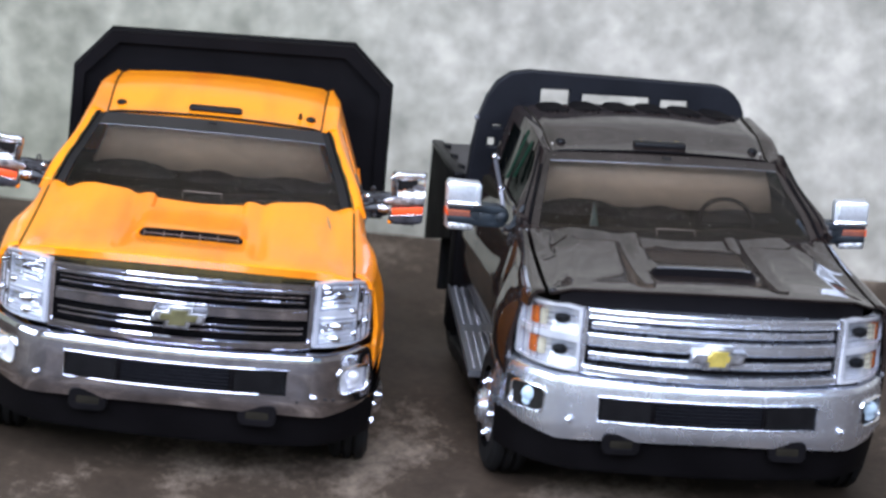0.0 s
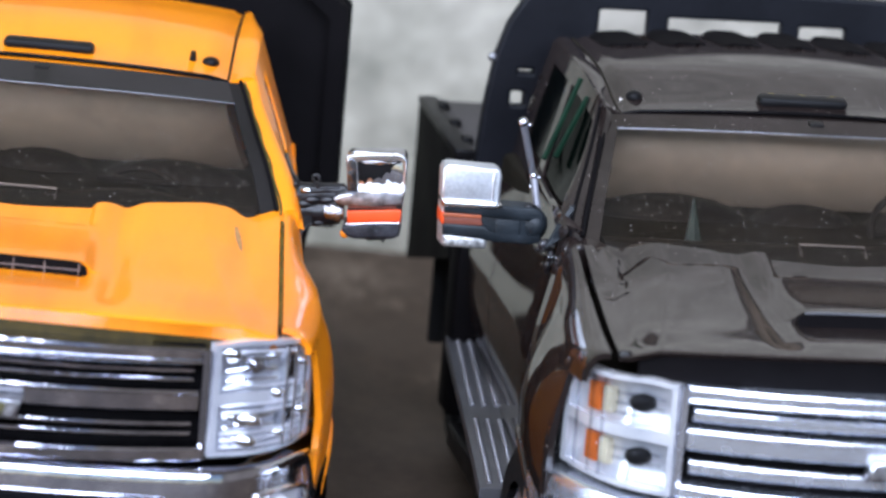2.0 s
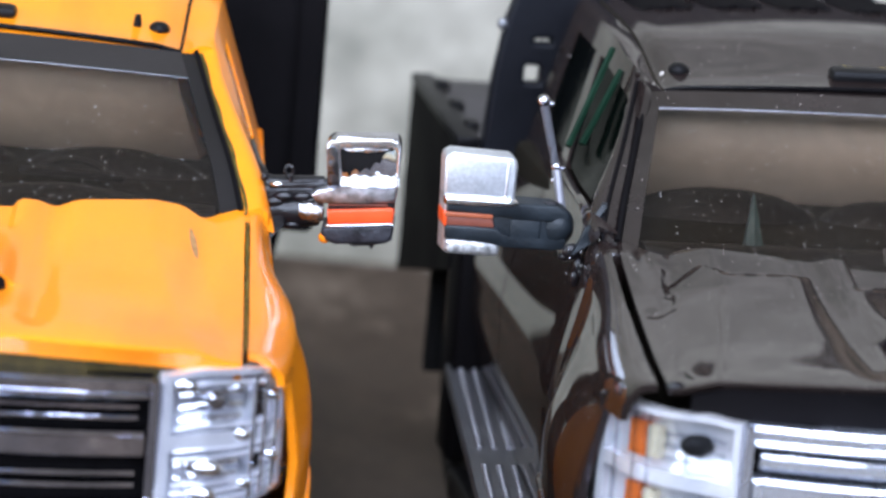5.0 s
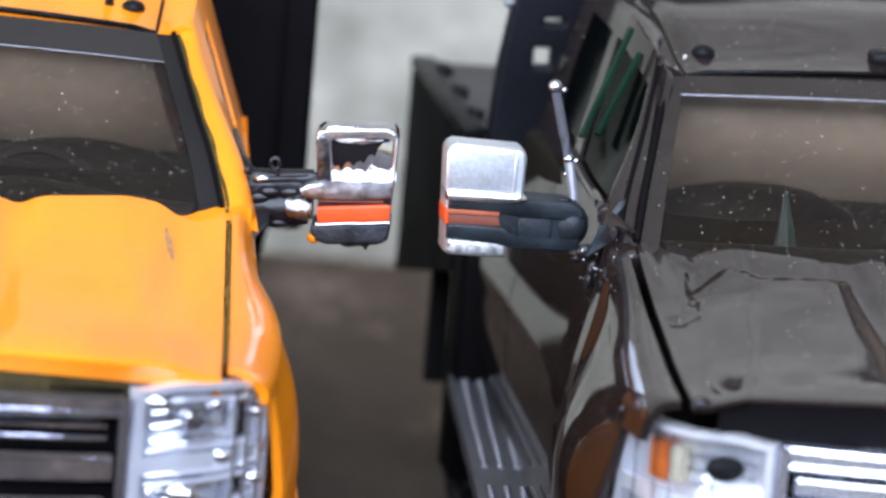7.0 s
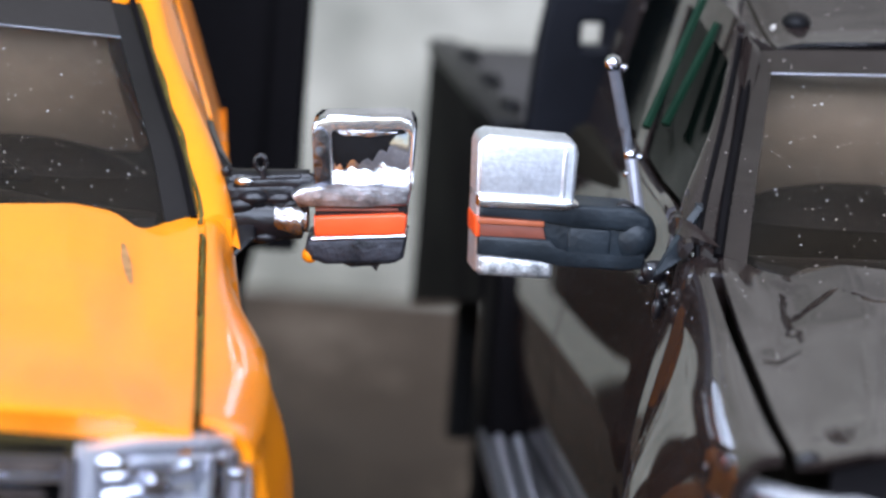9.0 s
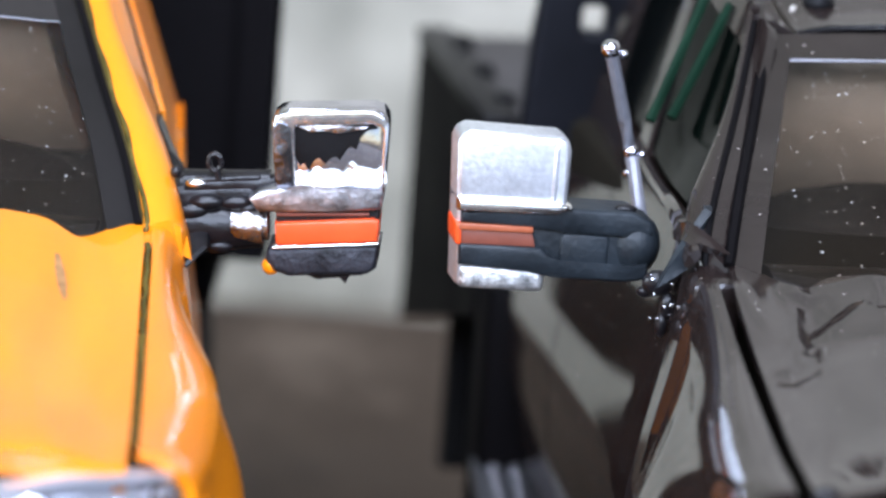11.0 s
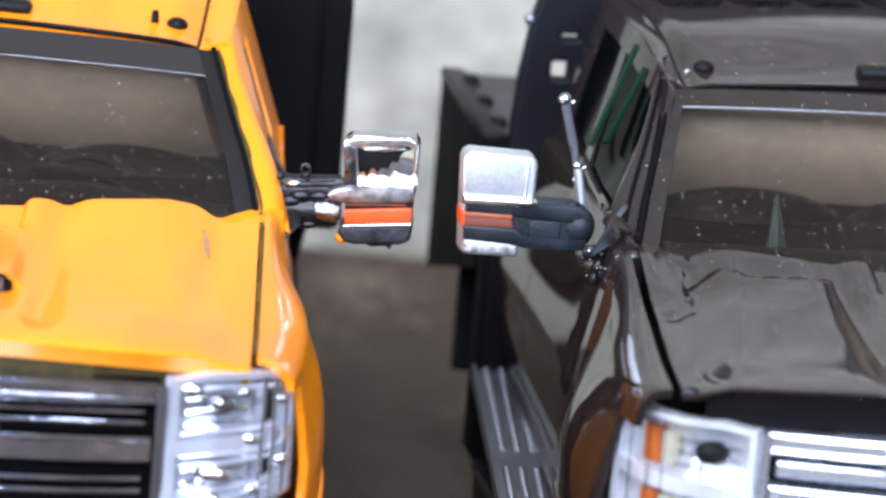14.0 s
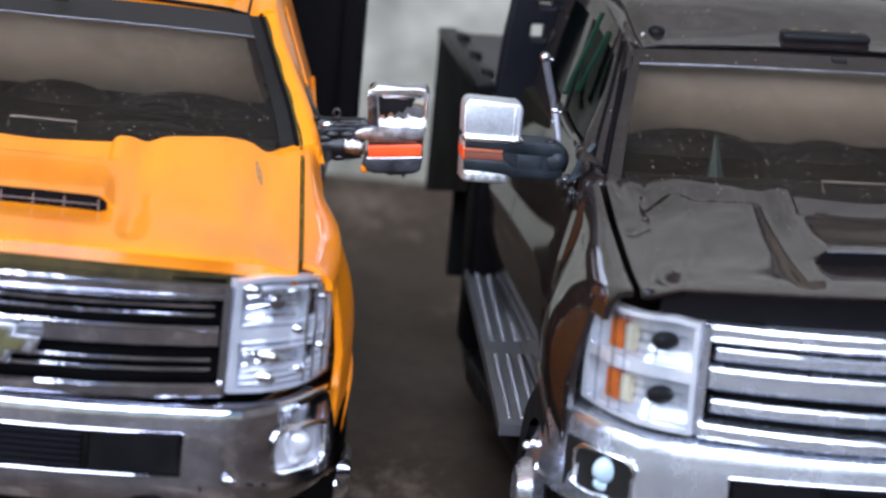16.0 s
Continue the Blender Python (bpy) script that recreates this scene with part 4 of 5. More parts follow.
    # duller chrome keeps the flat front from reflecting plain white
    part("badge_surround", plate("badge_surround", [(x, z + 43.6) for x, z in badge(0.96)], [], -70.0, -67.0, 0.45), BRUSHED, t, "bright surround", smooth=False)
    part("badge", plate("badge", [(x * (0.6 if black and abs(x) > 3.2 else 1), z + 43.6) for x, z in badge(0.7)], [], -70.5, -69.5, 0.15), GOLD if black else OLIVE, t, smooth=False)

    # headlamps: bright bowl, amber insert, dark bulbs and a clear lens that wraps the corner
    for s in (-1, 1):
        hl = new("headlamp")
        hl.parent = t

        def hp(u, v, inset=0.0, s=s):
            """u 0 at the grille, 1 at the outer rear edge; v 0 at the foot, 1 at the top."""
            x = curve(((0, 30.6), (0.4, 36.0), (0.75, 40.2), (1.0, 42.8)), u) + (0.0 if black else 2.4 * u * (1 - u))
            y = curve(((0, -57.4), (0.4, -54.8), (0.75, -49.6), (1.0, -42.2)), u) + 1.4 * (v - 0.5)
            z = (37.9 if black else 38.5) + 0.9 * u + (15.4 - 1.2 * u + (1.2 * (1 - u) if black else 1.2 - 2.2 * u ** 4) - 0.8 * smooth01(0.3, 0.0, u)) * v
            nx, ny = 0.35 + 0.5 * u, -0.9 + 0.4 * u
            return (s * (x - inset * nx), y - inset * ny, z)
        lamp = PEARL if black else REFLECTOR
        part("bowl", grid(lambda u, v: hp(u, v, 2.0 - 0.45 * math.cos(v * 4 * math.pi) - 0.25 * math.cos(u * 14)), span(0.0, 1, 30), span(0.02, 0.98, 30), 0.6, flip=s < 0), lamp, hl)
        for v0, v1 in ((0.955, 1.0), (0.45, 0.56), (0.0, 0.045)):
            part("bezel", grid(lambda u, v: hp(u, v, 0.5), span(0, 1, 14), span(v0, v1, 2), 2.4, flip=s < 0), lamp, hl)
        for u0, u1 in ((0.0, 0.05), (0.96, 1.0)):
            part("bezel", grid(lambda u, v: hp(u, v, 0.5), span(u0, u1, 2), span(0, 1, 8), 2.4, flip=s < 0), lamp, hl)
        for v0, v1 in ((0.10, 0.44), (0.58, 0.92)):
            part("amber_insert", grid(lambda u, v: hp(u, v, 0.95), span(0.72, 0.82, 5), span(v0 + 0.04, v1 - 0.04, 5), 1.2, flip=s < 0), AMBER if black else SPARKLE, hl)
            if black:
                part("cream_insert", grid(lambda u, v: hp(u, v, 1.1), span(0.62, 0.70, 4), span(v0 + 0.05, v1 - 0.05, 5), 1.2, flip=s < 0), CREAM, hl)
            p = Vector(hp(0.34, (v0 + v1) / 2 + 0.02, 1.6))
            # small ball stands in for the highlight on the bulb
            part("bulb_glint", ball(0.55, p + Vector((s * 0.35, -1.0, 0.45)), 1.5, 0.7, 0.7, 10), LENS if black else chrome, hl)
            part("bulb", ball(1.5, p, 1.25, 0.8, 0.9, 14), PLASTIC if black else chrome, hl)
        # rippled blobs added where the lamp sparkles
        for u, v, r in () if black else ((0.12, 0.9, 1.3), (0.3, 0.3, 1.6), (0.28, 0.12, 1.4), (0.55, 0.52, 1.2), (0.84, 0.78, 1.0), (0.86, 0.3, 1.1), (0.6, 0.16, 1.0), (0.5, 0.86, 0.9)):
            part("facet", ball(r, hp(u, v, 1.2), 1.5, 0.7, 0.75, 12), SPARKLE, hl)
        for v in () if black else (0.08, 0.14, 0.2, 0.38, 0.44, 0.6, 0.9):
            part("lens_rib", tube([hp(u, v, 0.6) for u in span(0.08, 0.9, 10)], 0.26, 6), REFLECTOR, hl)
        for v in (0.25, 0.34, 0.66, 0.75, 0.84):
            part("lens_rib", tube([hp(u, v, 0.7) for u in span(0.10, 0.56, 6)], 0.3, 6), LENS if black else SPARKLE, hl)
        for u in (0.66, 0.76, 0.88):
            part("lens_rib", tube([hp(u, v, 0.3) for v in span(0.04, 0.96, 8)], 0.22, 6), LENS if black else SPARKLE, hl)
        part("lens", grid(hp, span(0, 1, 18), span(0, 1, 8), 0.5, flip=s < 0), LENS, hl)

    # bumper: one bowed bar with a step on top, a centre opening and two lamp openings
    def by(x):
        a = abs(x)
        return curve(((0, -63.0), (12, -62.4), (24, -60.6), (32, -58.4), (38, -53.6), (42, -47.6), (44.6, -41.0), (45.6, -35)), a)

    xs = [-45.6, -45.2, -44.6, -43.4, -42.6, -40, -37, -36, -34, -32, -29] + span(-25.2, 25.2, 18) + [29, 32, 34, 36, 37, 40, 42.6, 43.4, 44.6, 45.2, 45.6]

    def face(x, k):
        """k runs from the step behind the grille over the lip and down the face."""
        lowz = lerp(((0, 22.4), (20, 22.0), (34, 21.2), (42, 23.2), (45.6, 25)), abs(x))
        ks = ((0, 9.0, 37.2), (1, 2.4, 37.0), (1.6, 1.0, 36.5), (2, 0.5, 35.4), (3, 0.1, 32.8), (4, -0.3, 26.8), (5, -0.35, 24.4), (6, 0.3, lowz), (7, 4.4, lowz + 0.2))
        dy = lerp([(a, b) for a, b, c in ks], k)
        z = lerp([(a, c) for a, b, c in ks], k) + (0.5 if k < 2.5 else 0) * smooth01(30, 45, abs(x))
        tx = smooth01(38, 45, abs(x))
        return (x - math.copysign((dy + 0.4) * tx * 0.9, x), by(x) + dy * (1 - 0.8 * tx), z)
    ks = [0, 0.5, 1, 1.3, 1.6, 1.8, 2, 2.3, 2.6, 3, 3.25, 3.5, 3.75, 4, 4.5, 5, 5.5, 5.8, 6, 7]
    bar_mesh = grid(face, xs, ks, 0.8, skip=lambda x, k: (abs(x) < 25.2 and 3 < k < 4) or (37 < abs(x) < 42.6 and 3 < k < 4), flip=True)
    for v in bar_mesh.verts:
        if abs(v.co.x) > 45.9 or v.co.y > -30:
            v.co = Vector((math.copysign(min(abs(v.co.x), 45.6), v.co.x), -34.6, min(36.0, max(25.5, v.co.z))))
    bump = part("bumper", bar_mesh, chrome, t, "bright bumper with worn spots" if not black else "satin silver bumper", angle=50)
    part("bumper_insert", sweep([(x, by(x) + 0.7, 29.7) for x in span(-25.6, 25.6, 16)], [(0, -3.6), (1.5, -3.6), (1.5, 3.6), (0, 3.6)]), PLASTIC, bump)
    part("insert_panel", sweep([(x, by(x) + 0.25, 29.7) for x in span(-12.4, 12.4, 10)], [(0, -2.9), (1, -2.9), (1, 2.9), (0, 2.9)]), MATTE, bump)
    for s in (-1, 1):
        part("side_panel", sweep([(s * x, by(x) + 0.1, 29.8) for x in span(13.4, 24.6, 8)], [(0, -2.5), (0.25, -2.8), (1, -2.8), (1, 2.8), (0.25, 2.8), (0, 2.5)]), PLASTIC, bump, "smooth black panel")
        part("panel_joint", box(min(s * 12.5, s * 13.3), max(s * 12.5, s * 13.3), by(13) - 0.1, by(13) + 1.2, 26.9, 32.7, 0.15), MATTE, bump)
    edge_of = [(x, by(x) - 0.15, 32.9) for x in span(-25.3, 25.3, 14)] + [(x, by(x) - 0.4, 26.75) for x in span(25.3, -25.3, 14)]
    part("insert_frame", tube(edge_of + edge_of[:1], 0.16, 6), chrome, bump, "thin bright frame")
    for z in (27.5, 28.4, 29.3, 30.2, 31.1, 32.0):
        part("slat", sweep([(x, by(x) - 0.05, z) for x in span(-12.2, 12.2, 10)], [(0, -0.2), (0.6, -0.2), (0.6, 0.2), (0, 0.2)]), RACKM, bump)
    for s in (-1, 1):
        part("lamp_well", grid(lambda x, z: (s * x, by(x) + 1.7, z), span(36.4, 43.2, 6), span(26.2, 33.4, 3), 0.6), DASH if black else REFLECTOR, bump)
        p = Vector((s * 39.4, by(39.4) + 1.2, 29.9))
        part("fog_lamp", ball(2.0, p + Vector((0, 0, 0.5)), 1, 0.7, 1), WHITE if black else REFLECTOR, bump, "pale round fog lamp")
        part("fog_lamp_foot", ball(1.5, p + Vector((0, 0.3, -1.5)), 1.1, 0.6, 0.8), WHITE if black else REFLECTOR, bump)
        part("lamp_rim", tube([(s * x, by(x) - 0.2, z) for x, z in rounded(36.8, 42.9, 26.7, 33.0, 1.3, 3)] + [(s * 42.9, by(42.9) - 0.2, 31.7)], 0.38, 8), SHINY, bump, "bright rounded lamp frame")
        part("sensor", ball(0.85, (s * 31.6, by(31.6) - 0.9, 26.4), 1, 0.7, 1, 12), chrome, bump)
        # tow hook in the valance
        part("tow_hook", plate("tow_hook", rounded(s * 19.6 - 4.2, s * 19.6 + 4.2, 18.4, 23.0, 1.4), [rounded(s * 19.6 - 2.9, s * 19.6 + 2.9, 19.5, 21.7, 0.8)], -64.0, -62.2, 0.3), MATTE, t, "black tow hook")
        # near-black back paints in the shade in the hook's hole
        part("hook_back", box(s * 19.6 - 3.2, s * 19.6 + 3.2, -61.6, -60.8, 19.0, 22.4, 0.2), SEAMY, t)

    if not black:
        for x, z, w in ((34.2, 25.9, 1.3), (35.9, 25.6, 0.9), (28.0, 25.2, 0.5)):
            part("worn_spot", ball(0.5, (x, by(x) - 0.55, z), w, 0.25, 0.7, 10), GUNK, bump, "dark worn spot")

    # valance under the bumper
    def skirt(x, k):
        z = lerp(((0, 23.4), (0.3, 21.0), (0.85, 13.8), (1, 12.8)), k) + 0.9 * smooth01(30, 45, abs(x))
        return (x * (1 - 0.02 * k), by(x) + 1.6 + 3.2 * k, z)
    part("valance", grid(skirt, span(-44.8, 44.8, 40), span(0, 1, 8), 1.0, flip=True), MATTE, t)

    # wheels
    def wheel(x, y, s, wide=9.0, r=15.6, dual=False):
        wt = new("wheel")
        wt.parent = t
        n = 40
        prof = [(-wide / 2, r * 0.62), (-wide / 2, r * 0.86), (-wide / 2 + 0.9, r * 0.97), (-wide * 0.3, r), (-wide * 0.2, r), (-wide * 0.17, r * 0.94), (-wide * 0.1, r * 0.94), (-wide * 0.07, r), (wide * 0.07, r), (wide * 0.1, r * 0.94), (wide * 0.17, r * 0.94), (wide * 0.2, r), (wide * 0.3, r), (wide / 2 - 0.9, r * 0.97), (wide / 2, r * 0.86), (wide / 2, r * 0.62)]
        bmt = bmesh.new()
        rings = []
        for i in range(n):
            a = 2 * math.pi * i / n
            tread = 1 - 0.018 * (i % 2)
            rings.append([bmt.verts.new((x + px, y + math.sin(a) * pr * (tread if pr > r * 0.95 else 1), WHEEL_Z + math.cos(a) * pr * (tread if pr > r * 0.95 else 1))) for px, pr in prof])
        for i in range(n):
            p, q = rings[i], rings[(i + 1) % n]
            for j in range(len(prof) - 1):
                bmt.faces.new((p[j], p[j + 1], q[j + 1], q[j]))
        part("tyre", bmt, RUBBER, wt, angle=25)
        o = x + s * wide / 2
        rim = cyl(r * 0.62, r * 0.62, (x - s * wide / 2 + s, y, WHEEL_Z), (o - s * 1.2, y, WHEEL_Z), 32)
        cyl(r * 0.6, r * 0.36, (o - s * 1.2, y, WHEEL_Z), (o + s * 0.6, y, WHEEL_Z), 32, 0, rim)
        part("rim", rim, MATTE if dual else chrome, wt)
        if dual:
            return
        hub = cyl(r * 0.3, r * 0.22, (o + s * 0.2, y, WHEEL_Z), (o + s * 2.4, y, WHEEL_Z), 20, 0.5)
        part("hub", hub, chrome, wt)
        for i in range(8):
            a = 2 * math.pi * i / 8
            c = (o + s * 0.1, y + math.sin(a) * r * 0.42, WHEEL_Z + math.cos(a) * r * 0.42)
            part("lug_nut", ball(0.75, c, 1.4, 1, 1, 8), chrome, wt)
    for s in (-1, 1):
        wheel(s * 39.4, -23.0, s)
        wheel(s * 32.0, 80.0, s, 6.6, dual=True)
        wheel(s * 24.8, 80.0, s, 6.6, dual=True)
    part("axle", cyl(2.5, 2.5, (-36, -23, WHEEL_Z), (36, -23, WHEEL_Z), 12), MATTE, t)
    part("axle", cyl(3, 3, (-33, 80, WHEEL_Z), (33, 80, WHEEL_Z), 12), MATTE, t)
    for s in (-1, 1):
        part("chassis_rail", box(min(s * 14, s * 18), max(s * 14, s * 18), -52, 100, 19, 26, 0.5), MATTE, t)
    return t


ORANGE_AT = pose(0, 0, 0)
BLACK_AT = pose(0.11031, 0.00848, 0, 0, 0, 11.44)
orange_truck = truck("orange toy dump truck with a chrome front, standing on the table", ORANGE, CHROME, False, ORANGE_AT)
black_truck = truck("glossy black toy flatbed truck with a satin silver front", BLACK, SATIN, True, BLACK_AT)


# ---- towing mirrors ----
def mirror_at(t, s, x, z, tilt, lean=0.0):
    """An empty at the upper outboard corner of a mirror; its parts are laid out inwards (i) and upwards (w) from there."""
    m = new("towing_mirror")
    m.parent = t
    m.location, m.rotation_euler = (s * x / 1000, 0, z / 1000), (0, radians(s * tilt), 0)

    def put(name, bm, material, lab="", angle=38):
        for v in bm.verts:
            v.co.x += s * lean * v.co.z * max(0.0, 1 - abs(v.co.x) / 9)
        return part(name, bm, material, m, lab, angle=angle)

    def bx(name, i0, i1, y0, y1, w0, w1, bev, material, lab="", seg=3):
        return put(name, box(min(-s * i0, -s * i1), max(-s * i0, -s * i1), y0, y1, w0, w1, bev, seg), material, lab)

    def pl(name, outline, y0, y1, bev, material, lab="", seg=2, hole=None):
        return put(name, slice_of([(-s * i, w) for i, w in outline], y0, y1, bev, seg, hole and [(-s * i, w) for i, w in hole]), material, lab, 50)

    def bar(name, r0, r1, p0, p1, material, lab="", bev=0.3, n=18):
        return put(name, cyl(r0, r1, (-s * p0[0], p0[1], p0[2]), (-s * p1[0], p1[1], p1[2]), n, bev), material, lab)

    def blob(name, r, p, sx, sy, sz, material, lab="", n=16):
        return put(name, ball(r, (-s * p[0], p[1], p[2]), sx, sy, sz, n), material, lab)
    return m, bx, pl, bar, blob


def chrome_mirror(t, s):
    """Peeling chrome shell on two glued arms, with a bright red band."""
    m, bx, pl, bar, blob = mirror_at(t, s, 52.0, 66.1, -6.6)
    shape = [(8.35, -5.6), (8.35, -0.1), (8.1, 0.6), (7.6, 0.98), (6.9, 1.05), (0.9, 0.95), (0.25, 0.65), (-0.08, 0.1), (-0.12, -0.5), (0.25, -3.4), (0.55, -5.6)]
    pl("housing", shape, 0.0, 3.0, 0.35, CHROME, "peeling chrome mirror shell", 3)
    rim = [(8.25, -5.2), (8.25, 0.0), (7.75, 0.8), (6.9, 0.95), (0.9, 0.85), (0.15, 0.3), (0.0, -0.4), (0.45, -5.2)]
    hole = [(6.75, -4.6), (6.75, -0.5), (6.6, -0.15), (6.2, 0.0), (1.0, -0.1), (0.45, -0.35), (0.25, -0.75), (0.62, -4.6)]
    pl("rim", rim, -0.75, 0.3, 0.25, SHINY, "bright rounded rim", 3, hole)
    # hollow panel: its upper half looks down, its lower half up
    dish = grid(lambda i, k: (-s * i, -0.3 + lerp(((0, 0), (0.12, 0.75), (0.35, 1.0), (0.7, 0.72), (1, 0)), k) + 0.1 * math.sin(math.pi * k) * (math.sin(2.3 * i + 7 * k) + 0.7 * math.sin(5.1 * i - 13 * k) + 0.5 * math.sin(21 * k + 3.3 * i)), 0.1 - 4.8 * k), span(0.25, 6.85, 40), span(0, 1, 32), 0.3, flip=s > 0)
    part("panel", dish, WORN, m, "hollow mottled chrome panel")
    # darker chrome paints in the dark reflection on this edge
    pl("column", [(8.28, -4.9), (8.28, -0.2), (7.9, 0.45), (7.2, 0.3), (6.85, -0.3), (6.85, -4.7)], -0.86, 0.0, 0.2, COLUMN, "dulled edge of the shell", 3)
    # peeled chrome, run lower in black to cover the panel's reflections
    pl("peeled_patch", [(6.7, 0.05), (4.4, 0.0), (2.6, -0.10), (0.8, -0.20), (0.7, -0.55), (1.5, -0.60), (2.0, -1.14), (2.3, -2.04), (2.75, -1.62), (3.1, -2.10), (3.5, -2.76), (3.8, -2.40), (4.2, -2.52), (4.6, -3.00), (5.0, -2.46), (5.4, -2.64), (5.8, -3.48), (6.1, -2.76), (6.45, -3.12), (6.72, -2.40)], -0.38, 0.5, 0.05, PLASTIC, "dark patch where the chrome has peeled")
    pl("torn_lip", [(6.5, -0.1), (5.6, -0.55), (4.6, -0.45), (3.6, -0.75), (2.6, -0.6), (1.6, -0.5), (1.2, -0.3), (3.0, -0.25), (4.6, -0.1)], -0.62, -0.3, 0.05, BARE, "curled edge of torn plating")
    for p, q in (((5.9, -2.6), (4.9, -3.5)), ((2.9, -1.5), (2.1, -3.0)), ((2.2, -1.2), (1.6, -2.4))):
        part("crack", tube([(-s * p[0], -0.2, p[1]), (-s * ((p[0] + q[0]) / 2 + 0.12), 0.2, (p[1] + q[1]) / 2), (-s * q[0], 0.4, q[1])], 0.08, 5), GUNK, m)
    pl("ledge", [(9.6, -6.2), (10.2, -5.2), (9.4, -4.6), (7.6, -4.3), (6.6, -4.6), (0.6, -4.55), (0.5, -5.4), (0.7, -6.35), (4.0, -6.3)], -1.25, 3.6, 0.35, BRUSHED, "scratched bright ledge", 3)
    bx("dark_gap", 0.9, 8.3, -0.5, 3.2, -7.4, -6.2, 0.1, GUNK)
    pl("red_line", [(8.3, -6.35), (8.3, -6.62), (1.6, -6.85), (1.6, -6.62)], -0.75, 2, 0.06, DULLRED)
    pl("band", [(8.4, -7.05), (8.42, -8.65), (7.9, -8.8), (1.1, -8.75), (0.9, -7.2), (1.3, -7.0)], -1.05, 3.6, 0.22, RED, "bright red marker band", 3)
    bx("trim_line", 1.0, 8.7, -1.0, 2, -9.0, -8.78, 0.08, SHINY)
    pl("base_shell", [(9.0, -8.9), (9.3, -9.8), (8.8, -10.7), (7.6, -11.15), (2.0, -11.2), (1.3, -10.8), (0.95, -9.0)], -0.75, 3.8, 0.5, TARNISH, "dull dark base of the mirror", 3)
    pl("ragged_edge", [(8.6, -10.8), (1.9, -10.9), (2.4, -11.4), (3.3, -11.35), (3.6, -12.0), (4.0, -11.45), (5.6, -11.6), (6.3, -11.2), (7.8, -11.25)], 0.2, 0.7, 0.05, GUNK, "ragged dark plastic edge")
    blob("orange_smear", 0.75, (8.9, 0.0, -10.4), 0.9, 0.8, 0.9, ORANGE)
    # arms with dried glue
    bar("arm_upper", 1.15, 0.95, (15.2, 1.4, -4.5), (8.4, 1.2, -4.55), GUNK)
    bx("arm_web", 9.4, 16.6, 0.2, 2.8, -9.0, -4.1, 0.9, GUNK, "lumpy black arm")
    bx("arm_top", 9.3, 14.2, 0.3, 2.6, -4.3, -3.75, 0.25, GUNK)
    bar("arm_lower", 2.1, 1.7, (15.4, 1.6, -7.5), (9.0, 1.3, -7.6), GUNK, bev=0.5)
    bar("arm_collar", 1.35, 1.55, (12.0, 0.9, -7.4), (9.0, 0.8, -7.5), BARE, "silver collar with flaking plating", 0.4)
    # dried glue; the SHINY ball stands in for the arm's highlight
    for i, w, r, k in ((14.0, -4.2, 0.55, SHINY), (13.3, -5.6, 0.9, GUNK), (11.2, -5.7, 0.8, GUNK), (14.6, -6.2, 1.0, GUNK), (12.6, -8.9, 0.7, GUNK), (10.2, -6.2, 0.6, GUNK)):
        blob("glue_blob", r, (i, 0.2, w), 1.5, 0.7, 0.7, k)
    mount = slice_of([(-s * i, w) for i, w in ((18.2, -1.3), (17.2, -1.3), (16.4, -2.9), (15.4, -4.4), (13.4, -4.9), (13.2, -8.6), (14.8, -9.9), (16.2, -9.9), (17.0, -6.0))], -2.4, 0.2, 0.4)
    for v in mount.verts:
        v.co.y += 1.45 * max(0.0, v.co.z + 9.0)
    part("mount", mount, GUNK, m, "black mount against the pillar")
    loop = [(12.6 + 0.45 * math.cos(a), 0.4, -2.75 + 0.62 * math.sin(a)) for a in span(0, 2 * math.pi, 12)]
    part("glue_peg", tube([(-s * i, y, w) for i, y, w in loop], 0.22, 6), GUNK, m, "glossy loop of dried glue")
    bar("glue_peg", 0.3, 0.22, (12.4, 0.5, -4.0), (12.5, 0.4, -3.2), GUNK, bev=0)
    blob("glue_bead", 0.42, (15.3, -1.2, -3.0), 1, 1, 1.1, GUNK)
    return m


